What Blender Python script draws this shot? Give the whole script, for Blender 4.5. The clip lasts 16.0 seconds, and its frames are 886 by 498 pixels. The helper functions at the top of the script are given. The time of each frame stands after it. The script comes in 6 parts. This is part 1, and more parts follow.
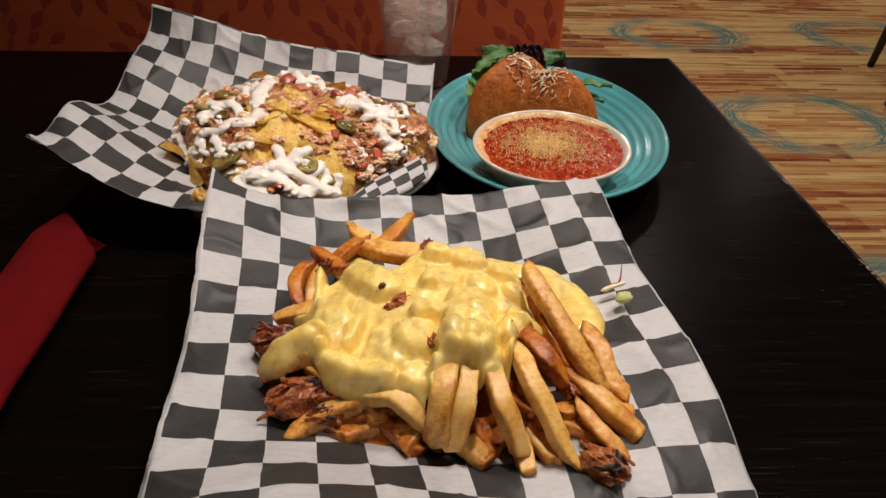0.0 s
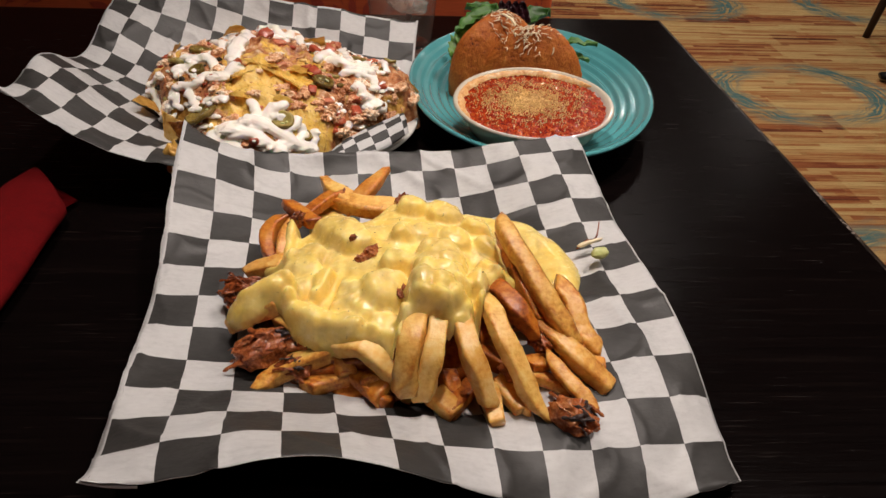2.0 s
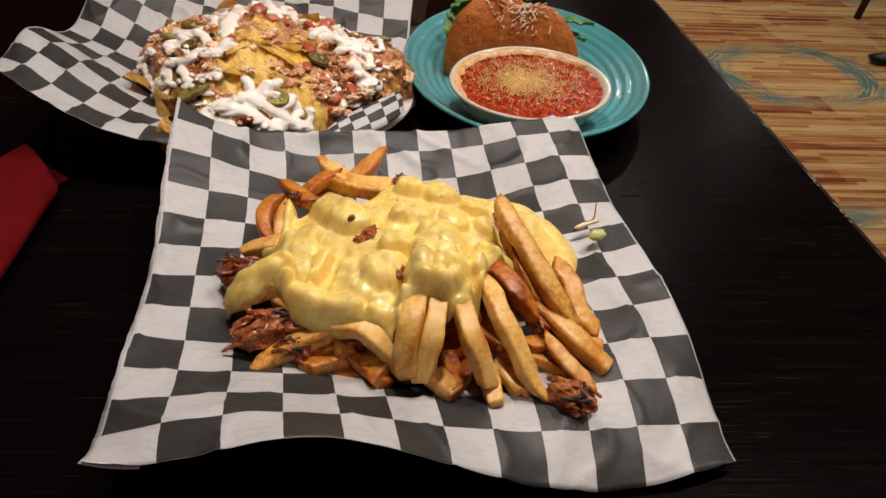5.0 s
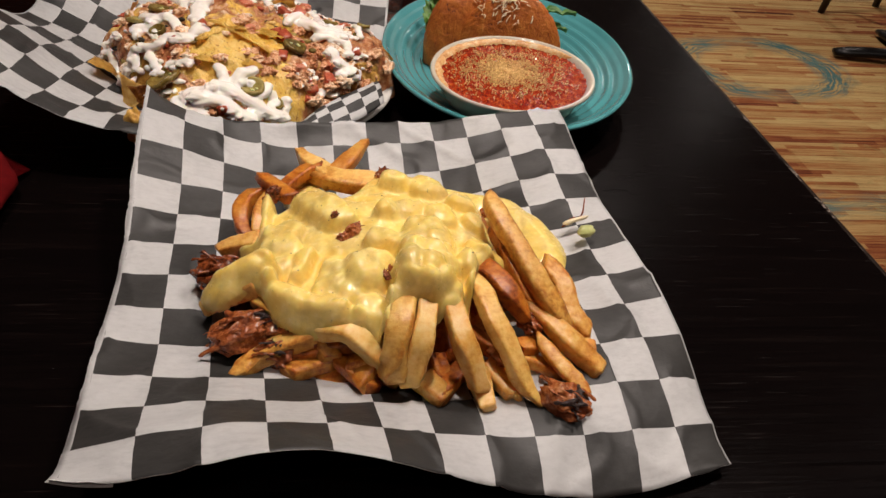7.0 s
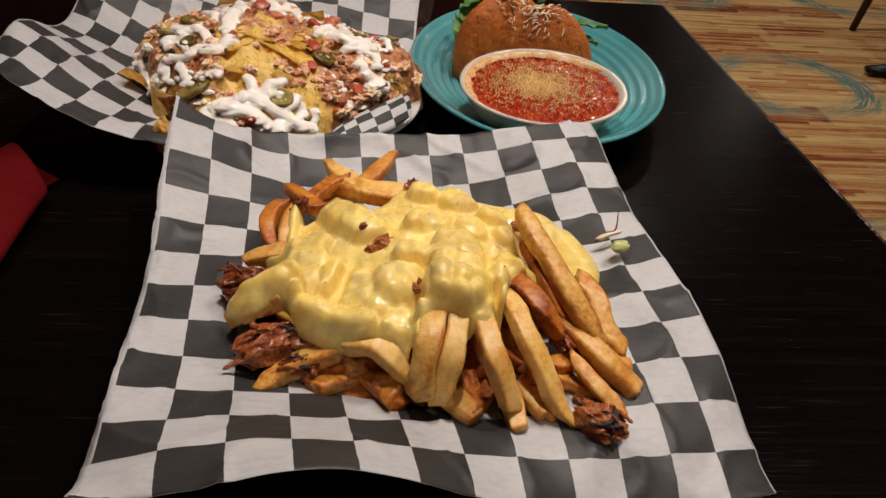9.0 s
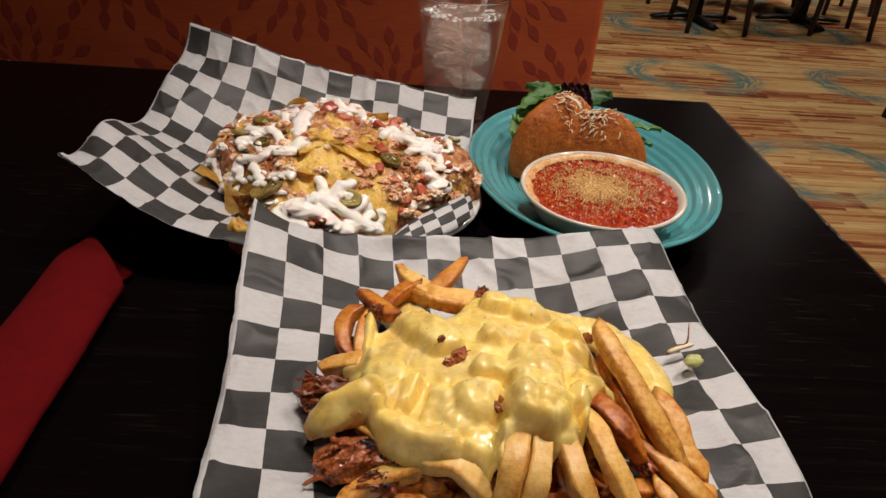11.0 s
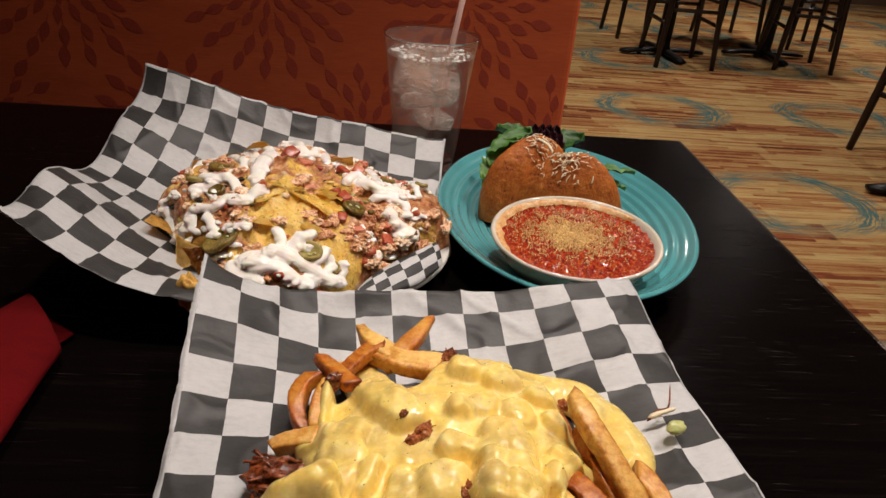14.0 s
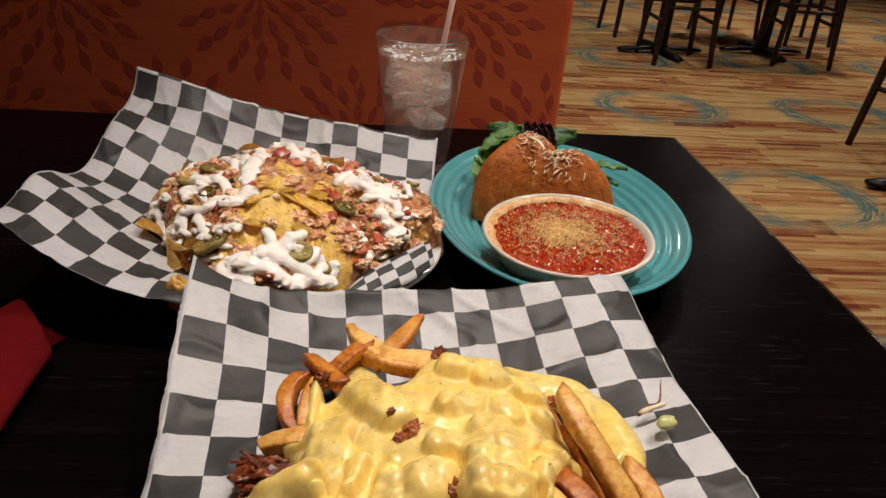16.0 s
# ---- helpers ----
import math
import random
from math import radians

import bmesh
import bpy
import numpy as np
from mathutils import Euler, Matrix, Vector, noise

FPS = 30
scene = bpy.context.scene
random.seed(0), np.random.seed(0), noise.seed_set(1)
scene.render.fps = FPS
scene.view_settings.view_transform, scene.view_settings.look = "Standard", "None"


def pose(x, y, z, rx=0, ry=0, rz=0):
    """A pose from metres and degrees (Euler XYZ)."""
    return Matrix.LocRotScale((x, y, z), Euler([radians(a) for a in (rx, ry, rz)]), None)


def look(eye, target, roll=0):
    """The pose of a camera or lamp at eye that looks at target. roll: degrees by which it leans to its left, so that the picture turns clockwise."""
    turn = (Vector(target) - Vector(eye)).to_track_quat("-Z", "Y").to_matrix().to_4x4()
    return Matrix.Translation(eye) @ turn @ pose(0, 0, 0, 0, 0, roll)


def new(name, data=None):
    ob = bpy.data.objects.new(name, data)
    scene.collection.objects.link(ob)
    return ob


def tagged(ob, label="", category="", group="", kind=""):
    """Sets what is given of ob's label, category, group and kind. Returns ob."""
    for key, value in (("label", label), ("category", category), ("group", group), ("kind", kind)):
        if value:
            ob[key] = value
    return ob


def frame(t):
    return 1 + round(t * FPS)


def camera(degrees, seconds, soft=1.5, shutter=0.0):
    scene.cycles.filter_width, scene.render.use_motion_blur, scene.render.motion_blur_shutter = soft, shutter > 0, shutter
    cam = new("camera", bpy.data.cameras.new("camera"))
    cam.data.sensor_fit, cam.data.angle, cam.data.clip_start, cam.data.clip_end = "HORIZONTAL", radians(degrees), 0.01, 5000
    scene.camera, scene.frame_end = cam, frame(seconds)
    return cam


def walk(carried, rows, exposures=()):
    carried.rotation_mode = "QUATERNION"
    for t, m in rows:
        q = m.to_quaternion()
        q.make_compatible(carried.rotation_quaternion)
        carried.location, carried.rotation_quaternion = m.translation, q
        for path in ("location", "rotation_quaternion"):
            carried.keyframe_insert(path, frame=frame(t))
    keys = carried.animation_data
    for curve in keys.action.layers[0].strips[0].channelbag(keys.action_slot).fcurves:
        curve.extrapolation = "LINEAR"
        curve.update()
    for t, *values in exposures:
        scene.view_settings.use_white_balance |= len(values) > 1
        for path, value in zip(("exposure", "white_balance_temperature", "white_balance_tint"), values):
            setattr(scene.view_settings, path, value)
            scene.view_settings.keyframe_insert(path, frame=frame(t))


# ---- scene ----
# ---------------------------------------------------------------- camera
cam = camera(66.19, 16.0, soft=1.5)
PATH = [
    (0, (0.0010, 0.0005, 1.0509), (0.0188, 0.4168, 0.7746), 1.46),
    (0.5, (0.0036, 0.0006, 1.0493), (0.0314, 0.4104, 0.7642), 1.67),
    (1, (0.0003, 0.0126, 1.0378), (0.0230, 0.4302, 0.7637), 0.35),
    (1.5, (0.0056, 0.0045, 1.0383), (0.0281, 0.4103, 0.7471), 1.75),
    (2, (0.0135, -0.0015, 1.0383), (0.0360, 0.4031, 0.7454), 2.19),
    (2.5, (0.0122, 0.0012, 1.0370), (0.0445, 0.4054, 0.7445), 2.39),
    (3, (0.0052, 0.0002, 1.0402), (0.0404, 0.4082, 0.7533), 3.42),
    (3.5, (0.0070, 0.0029, 1.0376), (0.0447, 0.4104, 0.7503), 3.79),
    (4, (0.0100, -0.0044, 1.0391), (0.0379, 0.3999, 0.7462), 2.79),
    (6.5, (0.0003, 0.0115, 1.0369), (0.0486, 0.3980, 0.7235), 5.05),
    (7, (-0.0016, 0.0150, 1.0332), (0.0526, 0.4035, 0.7231), 5.42),
    (7.5, (-0.0025, 0.0224, 1.0269), (0.0442, 0.4107, 0.7153), 4.80),
    (8, (-0.0040, 0.0229, 1.0247), (0.0396, 0.4164, 0.7193), 4.81),
    (8.5, (-0.0048, 0.0226, 1.0248), (0.0362, 0.4176, 0.7210), 4.68),
    (9, (-0.0047, 0.0220, 1.0256), (0.0329, 0.4189, 0.7239), 4.55),
    (9.5, (-0.0085, 0.0224, 1.0339), (0.0196, 0.4279, 0.7427), 3.64),
    (10, (-0.0203, 0.0215, 1.0441), (0.0035, 0.4368, 0.7666), 4.22),
    (12.5, (-0.0378, 0.0555, 1.0444), (-0.0260, 0.4867, 0.7916), 3.68),
    (13, (-0.0312, 0.0579, 1.0446), (-0.0085, 0.4898, 0.7938), 4.01),
    (13.5, (-0.0278, 0.0638, 1.0459), (0.0070, 0.5001, 0.8042), 4.83),
    (14, (-0.0270, 0.0648, 1.0450), (0.0072, 0.5024, 0.8055), 4.76),
    (14.5, (-0.0259, 0.0637, 1.0445), (0.0048, 0.5004, 0.8029), 4.33),
    (15, (-0.0251, 0.0635, 1.0453), (0.0073, 0.5016, 0.8065), 4.34),
    (15.5, (-0.0211, 0.0627, 1.0444), (0.0069, 0.5008, 0.8051), 3.52),
    (16, (-0.0190, 0.0641, 1.0433), (0.0140, 0.5022, 0.8047), 3.87),
]
walk(cam, [(t, look(eye, target, roll)) for t, eye, target, roll in PATH],
     exposures=[(0.0, 0.0), (6.5, 0.0), (8.5, -0.13), (10.0, -0.10), (13.0, 0.0), (16.0, 0.0)])

# ---------------------------------------------------------------- light
TABLE = 0.75          # height of the table top
CEILING = 2.75

world = bpy.data.worlds.new("world")
scene.world = world
world.use_nodes = True
world.node_tree.nodes["Background"].inputs[0].default_value = (0.9, 0.75, 0.6, 1)
world.node_tree.nodes["Background"].inputs[1].default_value = 0.02
scene.view_settings.exposure = 0.0


def lamp(place, target, power, radius, colour=(1.0, 0.87, 0.795), spread=150):
    data = bpy.data.lights.new("unseen_lamp", "AREA")
    data.shape, data.size, data.energy, data.color, data.spread = "DISK", 2 * radius, power, colour, radians(spread)
    ob = new("unseen_lamp", data)
    ob.matrix_basis = look(place, target)
    return ob


# unseen ceiling lamps, added; places and powers tuned for brightness
LAMPS = [  # place, power, radius, spread
    ((-0.02, 0.44, CEILING - 0.03), 1.95, 0.06, 51),
    # front fill, added behind the viewpoint
    ((0.65, -0.70, CEILING - 0.03), 3.1, 0.06, 110),
    # added to brighten the bench's right end
    ((0.88, 0.72, CEILING - 0.03), 12.0, 0.06, 110),
    # added to brighten the carpet beside the bench
    ((1.0, 2.8, CEILING - 0.03), 17, 0.07, 130),
    ((3.0, 1.5, CEILING - 0.03), 14, 0.08, 150),
    ((0.95, 5.0, CEILING - 0.03), 17, 0.08, 150),
    ((2.88, 5.2, CEILING - 0.03), 17, 0.08, 150),
    ((3.05, 6.9, CEILING - 0.03), 17, 0.08, 150),
    ((4.6, 6.2, CEILING - 0.03), 17, 0.08, 150),
]
for place, power, radius, spread in LAMPS:
    lamp(place, (place[0], place[1], 0), power, radius, spread=spread)


# ---------------------------------------------------------------- materials
class Nodes:
    """A short way to write node materials."""

    def __init__(self, name):
        self.mat = bpy.data.materials.new(name)
        self.mat.use_nodes = True
        self.tree = self.mat.node_tree
        self.bsdf = self.tree.nodes["Principled BSDF"]

    def add(self, kind, ins=None, **props):
        node = self.tree.nodes.new("ShaderNode" + kind)
        for key, value in props.items():
            setattr(node, key, value)
        for key, value in (ins or {}).items():
            self.put(node.inputs[key], value)
        return node

    def put(self, socket, value):
        if isinstance(value, bpy.types.NodeSocket):
            self.tree.links.new(value, socket)
        else:
            socket.default_value = value

    def set(self, **values):
        for key, value in values.items():
            self.put(self.bsdf.inputs[key.replace("_", " ")], value)

    def coords(self, kind="Object", scale=(1, 1, 1), rot=(0, 0, 0)):
        c = self.add("TexCoord").outputs[kind]
        return self.add("Mapping", {"Vector": c, "Scale": scale, "Rotation": rot}).outputs[0]

    def noise(self, vector, scale, detail=4, rough=0.55, distort=0.0):
        return self.add("TexNoise", {"Vector": vector, "Scale": scale, "Detail": detail, "Roughness": rough, "Distortion": distort}).outputs[0]

    def ramp(self, value, stops):
        node = self.add("ValToRGB", {"Fac": value})
        e = node.color_ramp.elements
        while len(e) < len(stops):
            e.new(0.5)
        for el, (at, c) in zip(e, stops):
            el.position = at
            el.color = c if len(c) == 4 else (*c, 1)
        return node.outputs[0]

    def math(self, op, a, b=0.0, c=0.0):
        node = self.add("Math", operation=op)
        for s, v in zip(node.inputs, (a, b, c)):
            self.put(s, v)
        return node.outputs[0]

    def mix(self, fac, a, b, blend="MIX"):
        node = self.add("Mix", data_type="RGBA", blend_type=blend)
        self.put(node.inputs[0], fac)
        self.put(node.inputs[6], a if isinstance(a, bpy.types.NodeSocket) or len(a) == 4 else (*a, 1))
        self.put(node.inputs[7], b if isinstance(b, bpy.types.NodeSocket) or len(b) == 4 else (*b, 1))
        return node.outputs[2]

    def bump(self, height, strength, distance):
        self.set(Normal=self.add("Bump", {"Height": height, "Strength": strength, "Distance": distance}).outputs[0])


def food(name, stops, scale, rough=(0.35, 0.6), bump=0.4, depth=0.001, fine=4.0, sss=0.0, coat=0.0, stretch=(1, 1, 1), vary=0.0, spec=0.45, worn=0.0):
    """A mottled surface: a colour ramp over noise at two sizes, gloss that varies and fine relief."""
    n = Nodes(name)
    c = n.coords(scale=stretch)
    if vary:
        off = n.math("MULTIPLY", n.add("ObjectInfo").outputs["Random"], 37.0)
        c = n.add("VectorMath", {0: c, 1: off}, operation="ADD").outputs[0]
    a, b = n.noise(c, scale, 3), n.noise(c, scale * fine, 6, 0.65)
    v = n.math("MULTIPLY_ADD", b, 0.5, n.math("MULTIPLY", a, 0.5))
    if vary:
        v = n.math("ADD", v, n.math("MULTIPLY_ADD", n.add("ObjectInfo").outputs["Random"], vary, -vary / 2))
    if worn:  # raised edges fry darker
        p = n.add("NewGeometry").outputs["Pointiness"]
        v = n.math("SUBTRACT", v, n.math("MULTIPLY", n.add("Clamp", {0: n.math("MULTIPLY_ADD", p, 5.0, -2.6)}).outputs[0], worn * 0.5))
    n.set(Base_Color=n.ramp(v, stops), Roughness=n.math("MULTIPLY_ADD", b, rough[1] - rough[0], rough[0]))
    n.set(Specular_IOR_Level=spec)
    n.bump(v, bump, depth)
    if sss:
        n.set(Subsurface_Weight=sss, Subsurface_Radius=(0.004, 0.002, 0.001), Subsurface_Scale=1.0)
    if coat:
        n.set(Coat_Weight=coat, Coat_Roughness=0.15)
    return n.mat


def plain(name, colour, rough=0.5, metal=0.0, vary=0.12, scale=60, bump=0.15, depth=0.0005, coat=0.0, spec=0.5):
    n = Nodes(name)
    n.set(Specular_IOR_Level=spec)
    c = n.coords()
    a, b = n.noise(c, scale, 4), n.noise(c, scale * 0.12, 3)
    lo, hi = [tuple(min(1, v * k) for v in colour) for k in (1 - vary, 1 + vary)]
    n.set(Base_Color=n.ramp(n.math("MULTIPLY_ADD", a, 0.5, n.math("MULTIPLY", b, 0.5)), [(0.3, lo), (0.7, hi)]),
          Roughness=n.math("MULTIPLY_ADD", a, 0.2, rough - 0.1), Metallic=metal, Coat_Weight=coat, Coat_Roughness=0.08)
    n.bump(a, bump, depth)
    return n.mat


def table_wood():
    n = Nodes("dark_stained_wood")
    c = n.coords(scale=(4.0, 130.0, 60.0))
    long_grain = n.noise(c, 1.0, 8, 0.7)
    fine = n.noise(n.coords(scale=(14.0, 520.0, 200.0)), 1.0, 6, 0.7)
    broad = n.noise(n.coords(), 5.0, 4, 0.6)
    v = n.math("MULTIPLY_ADD", long_grain, 0.6, n.math("MULTIPLY", fine, 0.4))
    base = n.ramp(v, [(0.3, (0.0014, 0.0009, 0.0009)), (0.55, (0.0034, 0.0021, 0.0020)), (0.74, (0.010, 0.0065, 0.0055))])
    # open pores: short thin grooves along the grain, in patches; their paler colour paints in glints
    pores = n.noise(n.coords(scale=(26.0, 620.0, 300.0)), 1.0, 3, 0.5)
    patch = n.noise(n.coords(scale=(3.0, 9.0, 3.0)), 1.6, 4, 0.6)
    groove = n.ramp(n.math("MULTIPLY_ADD", patch, 0.30, pores), [(0.80, (0, 0, 0)), (0.88, (1, 1, 1))])
    n.set(Base_Color=n.mix(groove, base, (0.013, 0.009, 0.008)), Specular_IOR_Level=0.032,
          Roughness=n.math("MULTIPLY_ADD", groove, 0.12, n.math("MULTIPLY_ADD", broad, 0.04, n.math("MULTIPLY_ADD", fine, 0.14, 0.12))))
    n.bump(n.math("SUBTRACT", n.math("MULTIPLY", v, 0.6), n.math("MULTIPLY", groove, 0.30)), 0.6, 0.0010)
    return n.mat


def carpet():
    """Patterned carpet: streaked blocks of straw, rust and brown with blue-grey brushed rings."""
    n = Nodes("patterned_carpet")
    xyz = n.add("SeparateXYZ", {0: n.add("TexCoord").outputs["Object"]})
    x, y = xyz.outputs[0], xyz.outputs[1]
    vec = lambda a, b: n.add("CombineXYZ", {0: a, 1: b}).outputs[0]
    # thin streaks along x, in rows of differing tone
    row = n.math("FLOOR", n.math("MULTIPLY", y, 46.0))
    shift = n.add("TexWhiteNoise", {"W": row}, noise_dimensions="1D").outputs[0]
    cell = n.math("FLOOR", n.math("MULTIPLY_ADD", x, 3.0, n.math("MULTIPLY", shift, 7.0)))
    tone = n.add("TexWhiteNoise", {"Vector": vec(cell, row)}, noise_dimensions="2D").outputs[0]
    # larger blocks
    brow = n.math("FLOOR", n.math("MULTIPLY", y, 6.5))
    bshift = n.add("TexWhiteNoise", {"W": brow}, noise_dimensions="1D").outputs[0]
    bcell = n.math("FLOOR", n.math("MULTIPLY_ADD", x, 2.3, n.math("MULTIPLY", bshift, 5.0)))
    block = n.add("TexWhiteNoise", {"Vector": vec(bcell, brow)}, noise_dimensions="2D").outputs[0]
    streak = n.noise(vec(n.math("MULTIPLY", x, 3.0), n.math("MULTIPLY", y, 85.0)), 1.0, 5, 0.7)
    soft = n.noise(vec(n.math("MULTIPLY", x, 1.6), n.math("MULTIPLY", y, 2.6)), 1.0, 3)
    v = n.math("MULTIPLY_ADD", tone, 0.40, n.math("MULTIPLY_ADD", block, 0.34, n.math("MULTIPLY_ADD", soft, 0.34, n.math("MULTIPLY_ADD", streak, 0.85, -0.43))))
    base = n.ramp(v, [(0.16, (0.09, 0.022, 0.012)), (0.29, (0.27, 0.072, 0.028)), (0.40, (0.40, 0.150, 0.050)), (0.52, (0.54, 0.30, 0.112)), (0.76, (0.66, 0.46, 0.19))])
    # brushed rings on a staggered repeat
    px, py = 1.06, 1.22
    jrow = n.math("FLOOR", n.math("DIVIDE", n.math("SUBTRACT", y, 3.12), py))
    stag = n.math("MULTIPLY", n.math("MODULO", n.math("ABSOLUTE", jrow), 2.0), -0.14)
    wob = n.noise(n.coords(), 2.6, 3)
    u = n.math("SUBTRACT", n.math("FRACT", n.math("DIVIDE", n.math("SUBTRACT", n.math("ADD", x, stag), 0.88), px)), 0.5)
    w = n.math("SUBTRACT", n.math("FRACT", n.math("DIVIDE", n.math("SUBTRACT", y, 3.12), py)), 0.5)
    u, w = n.math("MULTIPLY", u, px), n.math("MULTIPLY", w, py)
    r = n.math("SQRT", n.math("ADD", n.math("POWER", n.math("ABSOLUTE", u), 2.0), n.math("POWER", n.math("ABSOLUTE", n.math("MULTIPLY", w, 1.15)), 2.0)))
    r = n.math("ADD", r, n.math("MULTIPLY_ADD", wob, 0.22, -0.11))
    band = n.math("SUBTRACT", 1.0, n.math("MINIMUM", n.math("DIVIDE", n.math("ABSOLUTE", n.math("SUBTRACT", r, 0.30)), 0.105), 1.0))
    around = n.math("ARCTAN2", w, u)
    swirl = n.math("ADD", r, n.math("MULTIPLY", n.noise(n.coords(), 3.5, 3), 0.16))
    lines = n.noise(vec(n.math("MULTIPLY", n.math("ABSOLUTE", around), 2.2), n.math("MULTIPLY", swirl, 62.0)), 1.0, 4, 0.6)
    brush = n.noise(n.coords(scale=(3.0, 9.0, 1.0)), 2.0, 4)
    ends = n.math("MINIMUM", n.math("MULTIPLY_ADD", n.math("ABSOLUTE", u), 2.9, 0.22), 1.0)
    mask = n.math("MULTIPLY", n.math("MULTIPLY", band, ends), 1.7)
    mask = n.math("MULTIPLY", mask, n.ramp(n.math("MULTIPLY_ADD", brush, 0.35, lines), [(0.58, (0, 0, 0)), (0.72, (1, 1, 1))]))
    mask = n.add("Clamp", {0: mask}).outputs[0]
    halo = n.add("Clamp", {0: n.math("MULTIPLY", n.math("MULTIPLY", band, ends), n.math("MULTIPLY_ADD", brush, 1.2, 0.0))}).outputs[0]
    colour = n.mix(mask, n.mix(halo, base, (0.50, 0.38, 0.15)), (0.095, 0.20, 0.195))
    # sprigs in pale straw
    pale = n.noise(n.coords(scale=(2.0, 2.0, 1.0)), 3.2, 8, 0.75, 2.0)
    colour = n.mix(n.add("Clamp", {0: n.math("MULTIPLY_ADD", pale, 5.5, -3.0)}).outputs[0], colour, (0.46, 0.34, 0.13))
    hair = n.noise(vec(n.math("MULTIPLY", x, 5.0), n.math("MULTIPLY", y, 150.0)), 1.0, 4, 0.7)
    colour = n.mix(1.0, colour, n.ramp(hair, [(0.36, (0.58, 0.50, 0.46)), (0.46, (1, 1, 1))]), "MULTIPLY")
    pile = n.noise(n.coords(), 900.0, 3)
    dark = n.ramp(n.noise(n.coords(), 260.0, 4, 0.7), [(0.3, (0.62, 0.62, 0.62)), (0.7, (1, 1, 1))])
    n.set(Base_Color=n.mix(1.0, colour, dark, "MULTIPLY"), Roughness=0.95, Specular_IOR_Level=0.15)
    n.bump(pile, 0.6, 0.003)
    return n.mat


def paper():
    """Waxed paper printed with a check; the UV counts checks."""
    n = Nodes("checked_waxed_paper")
    uv = n.add("TexCoord").outputs["UV"]
    s = n.add("SeparateXYZ", {0: uv})
    u, v = s.outputs[0], s.outputs[1]
    wob = n.noise(uv, 3.0, 3)
    uu = n.math("ADD", u, n.math("MULTIPLY_ADD", wob, 0.04, -0.02))
    parity = n.math("MODULO", n.math("ADD", n.math("FLOOR", n.math("ADD", uu, 20.0)), n.math("FLOOR", n.math("ADD", v, 20.0))), 2.0)
    inside = n.math("MULTIPLY", n.math("GREATER_THAN", u, 0.0), n.math("LESS_THAN", u, 12.0))
    ink = n.math("MULTIPLY", n.math("SUBTRACT", 1.0, parity), inside)
    fibre = n.noise(n.add("Mapping", {"Vector": uv, "Scale": (1.3, 3.0, 1)}).outputs[0], 3.0, 7, 0.7)
    cloud = n.noise(uv, 0.8, 3)
    white = n.ramp(n.math("MULTIPLY_ADD", fibre, 0.6, n.math("MULTIPLY", cloud, 0.4)), [(0.24, (0.43, 0.43, 0.43)), (0.5, (0.60, 0.60, 0.595)), (0.76, (0.69, 0.69, 0.685))])
    black = n.ramp(n.math("MULTIPLY_ADD", fibre, 0.5, n.math("MULTIPLY", cloud, 0.5)), [(0.3, (0.028, 0.027, 0.026)), (0.7, (0.058, 0.056, 0.053))])
    n.set(Base_Color=n.mix(ink, white, black), Roughness=n.math("MULTIPLY_ADD", cloud, 0.25, 0.33), Specular_IOR_Level=0.4)
    n.bump(n.math("ADD", n.noise(uv, 1.3, 5), n.math("MULTIPLY", fibre, 0.15)), 0.5, 0.0022)
    # a little light comes through
    glow = n.add("BsdfTranslucent", {0: n.mix(ink, (0.55, 0.53, 0.5), (0.03, 0.03, 0.03))})
    both = n.add("MixShader", {0: 0.13, 1: n.bsdf.outputs[0], 2: glow.outputs[0]})
    n.tree.links.new(both.outputs[0], n.tree.nodes["Material Output"].inputs[0])
    return n.mat


def fabric():
    n = Nodes("rust_upholstery")
    fine = n.noise(n.coords(scale=(30, 30, 380)), 1.0, 4, 0.6)
    broad = n.noise(n.coords(scale=(1.2, 1, 5.0)), 1.6, 4, 0.6)
    v = n.math("MULTIPLY_ADD", fine, 0.35, n.math("MULTIPLY", broad, 0.65))
    n.set(Base_Color=n.ramp(v, [(0.3, (0.56, 0.102, 0.042)), (0.55, (0.76, 0.160, 0.060)), (0.75, (0.84, 0.215, 0.085))]), Roughness=0.6, Specular_IOR_Level=0.12)
    n.bump(fine, 0.25, 0.0006)
    return n.mat


def clear(name, ior, colour=(1, 1, 1), rough=0.0, haze=0.0):
    """Glass, water or ice; haze: the share of pale diffuse colour mixed in."""
    n = Nodes(name)
    n.set(Base_Color=(*colour, 1), Roughness=rough, IOR=ior, Transmission_Weight=1.0)
    if haze:
        mist = n.add("BsdfDiffuse", {0: (0.50, 0.38, 0.31, 1)})
        amount = n.math("MULTIPLY", n.noise(n.coords(), 70.0, 5, 0.7), 2 * haze)
        both = n.add("MixShader", {0: amount, 1: n.bsdf.outputs[0], 2: mist.outputs[0]})
        n.tree.links.new(both.outputs[0], n.tree.nodes["Material Output"].inputs[0])
    return n.mat


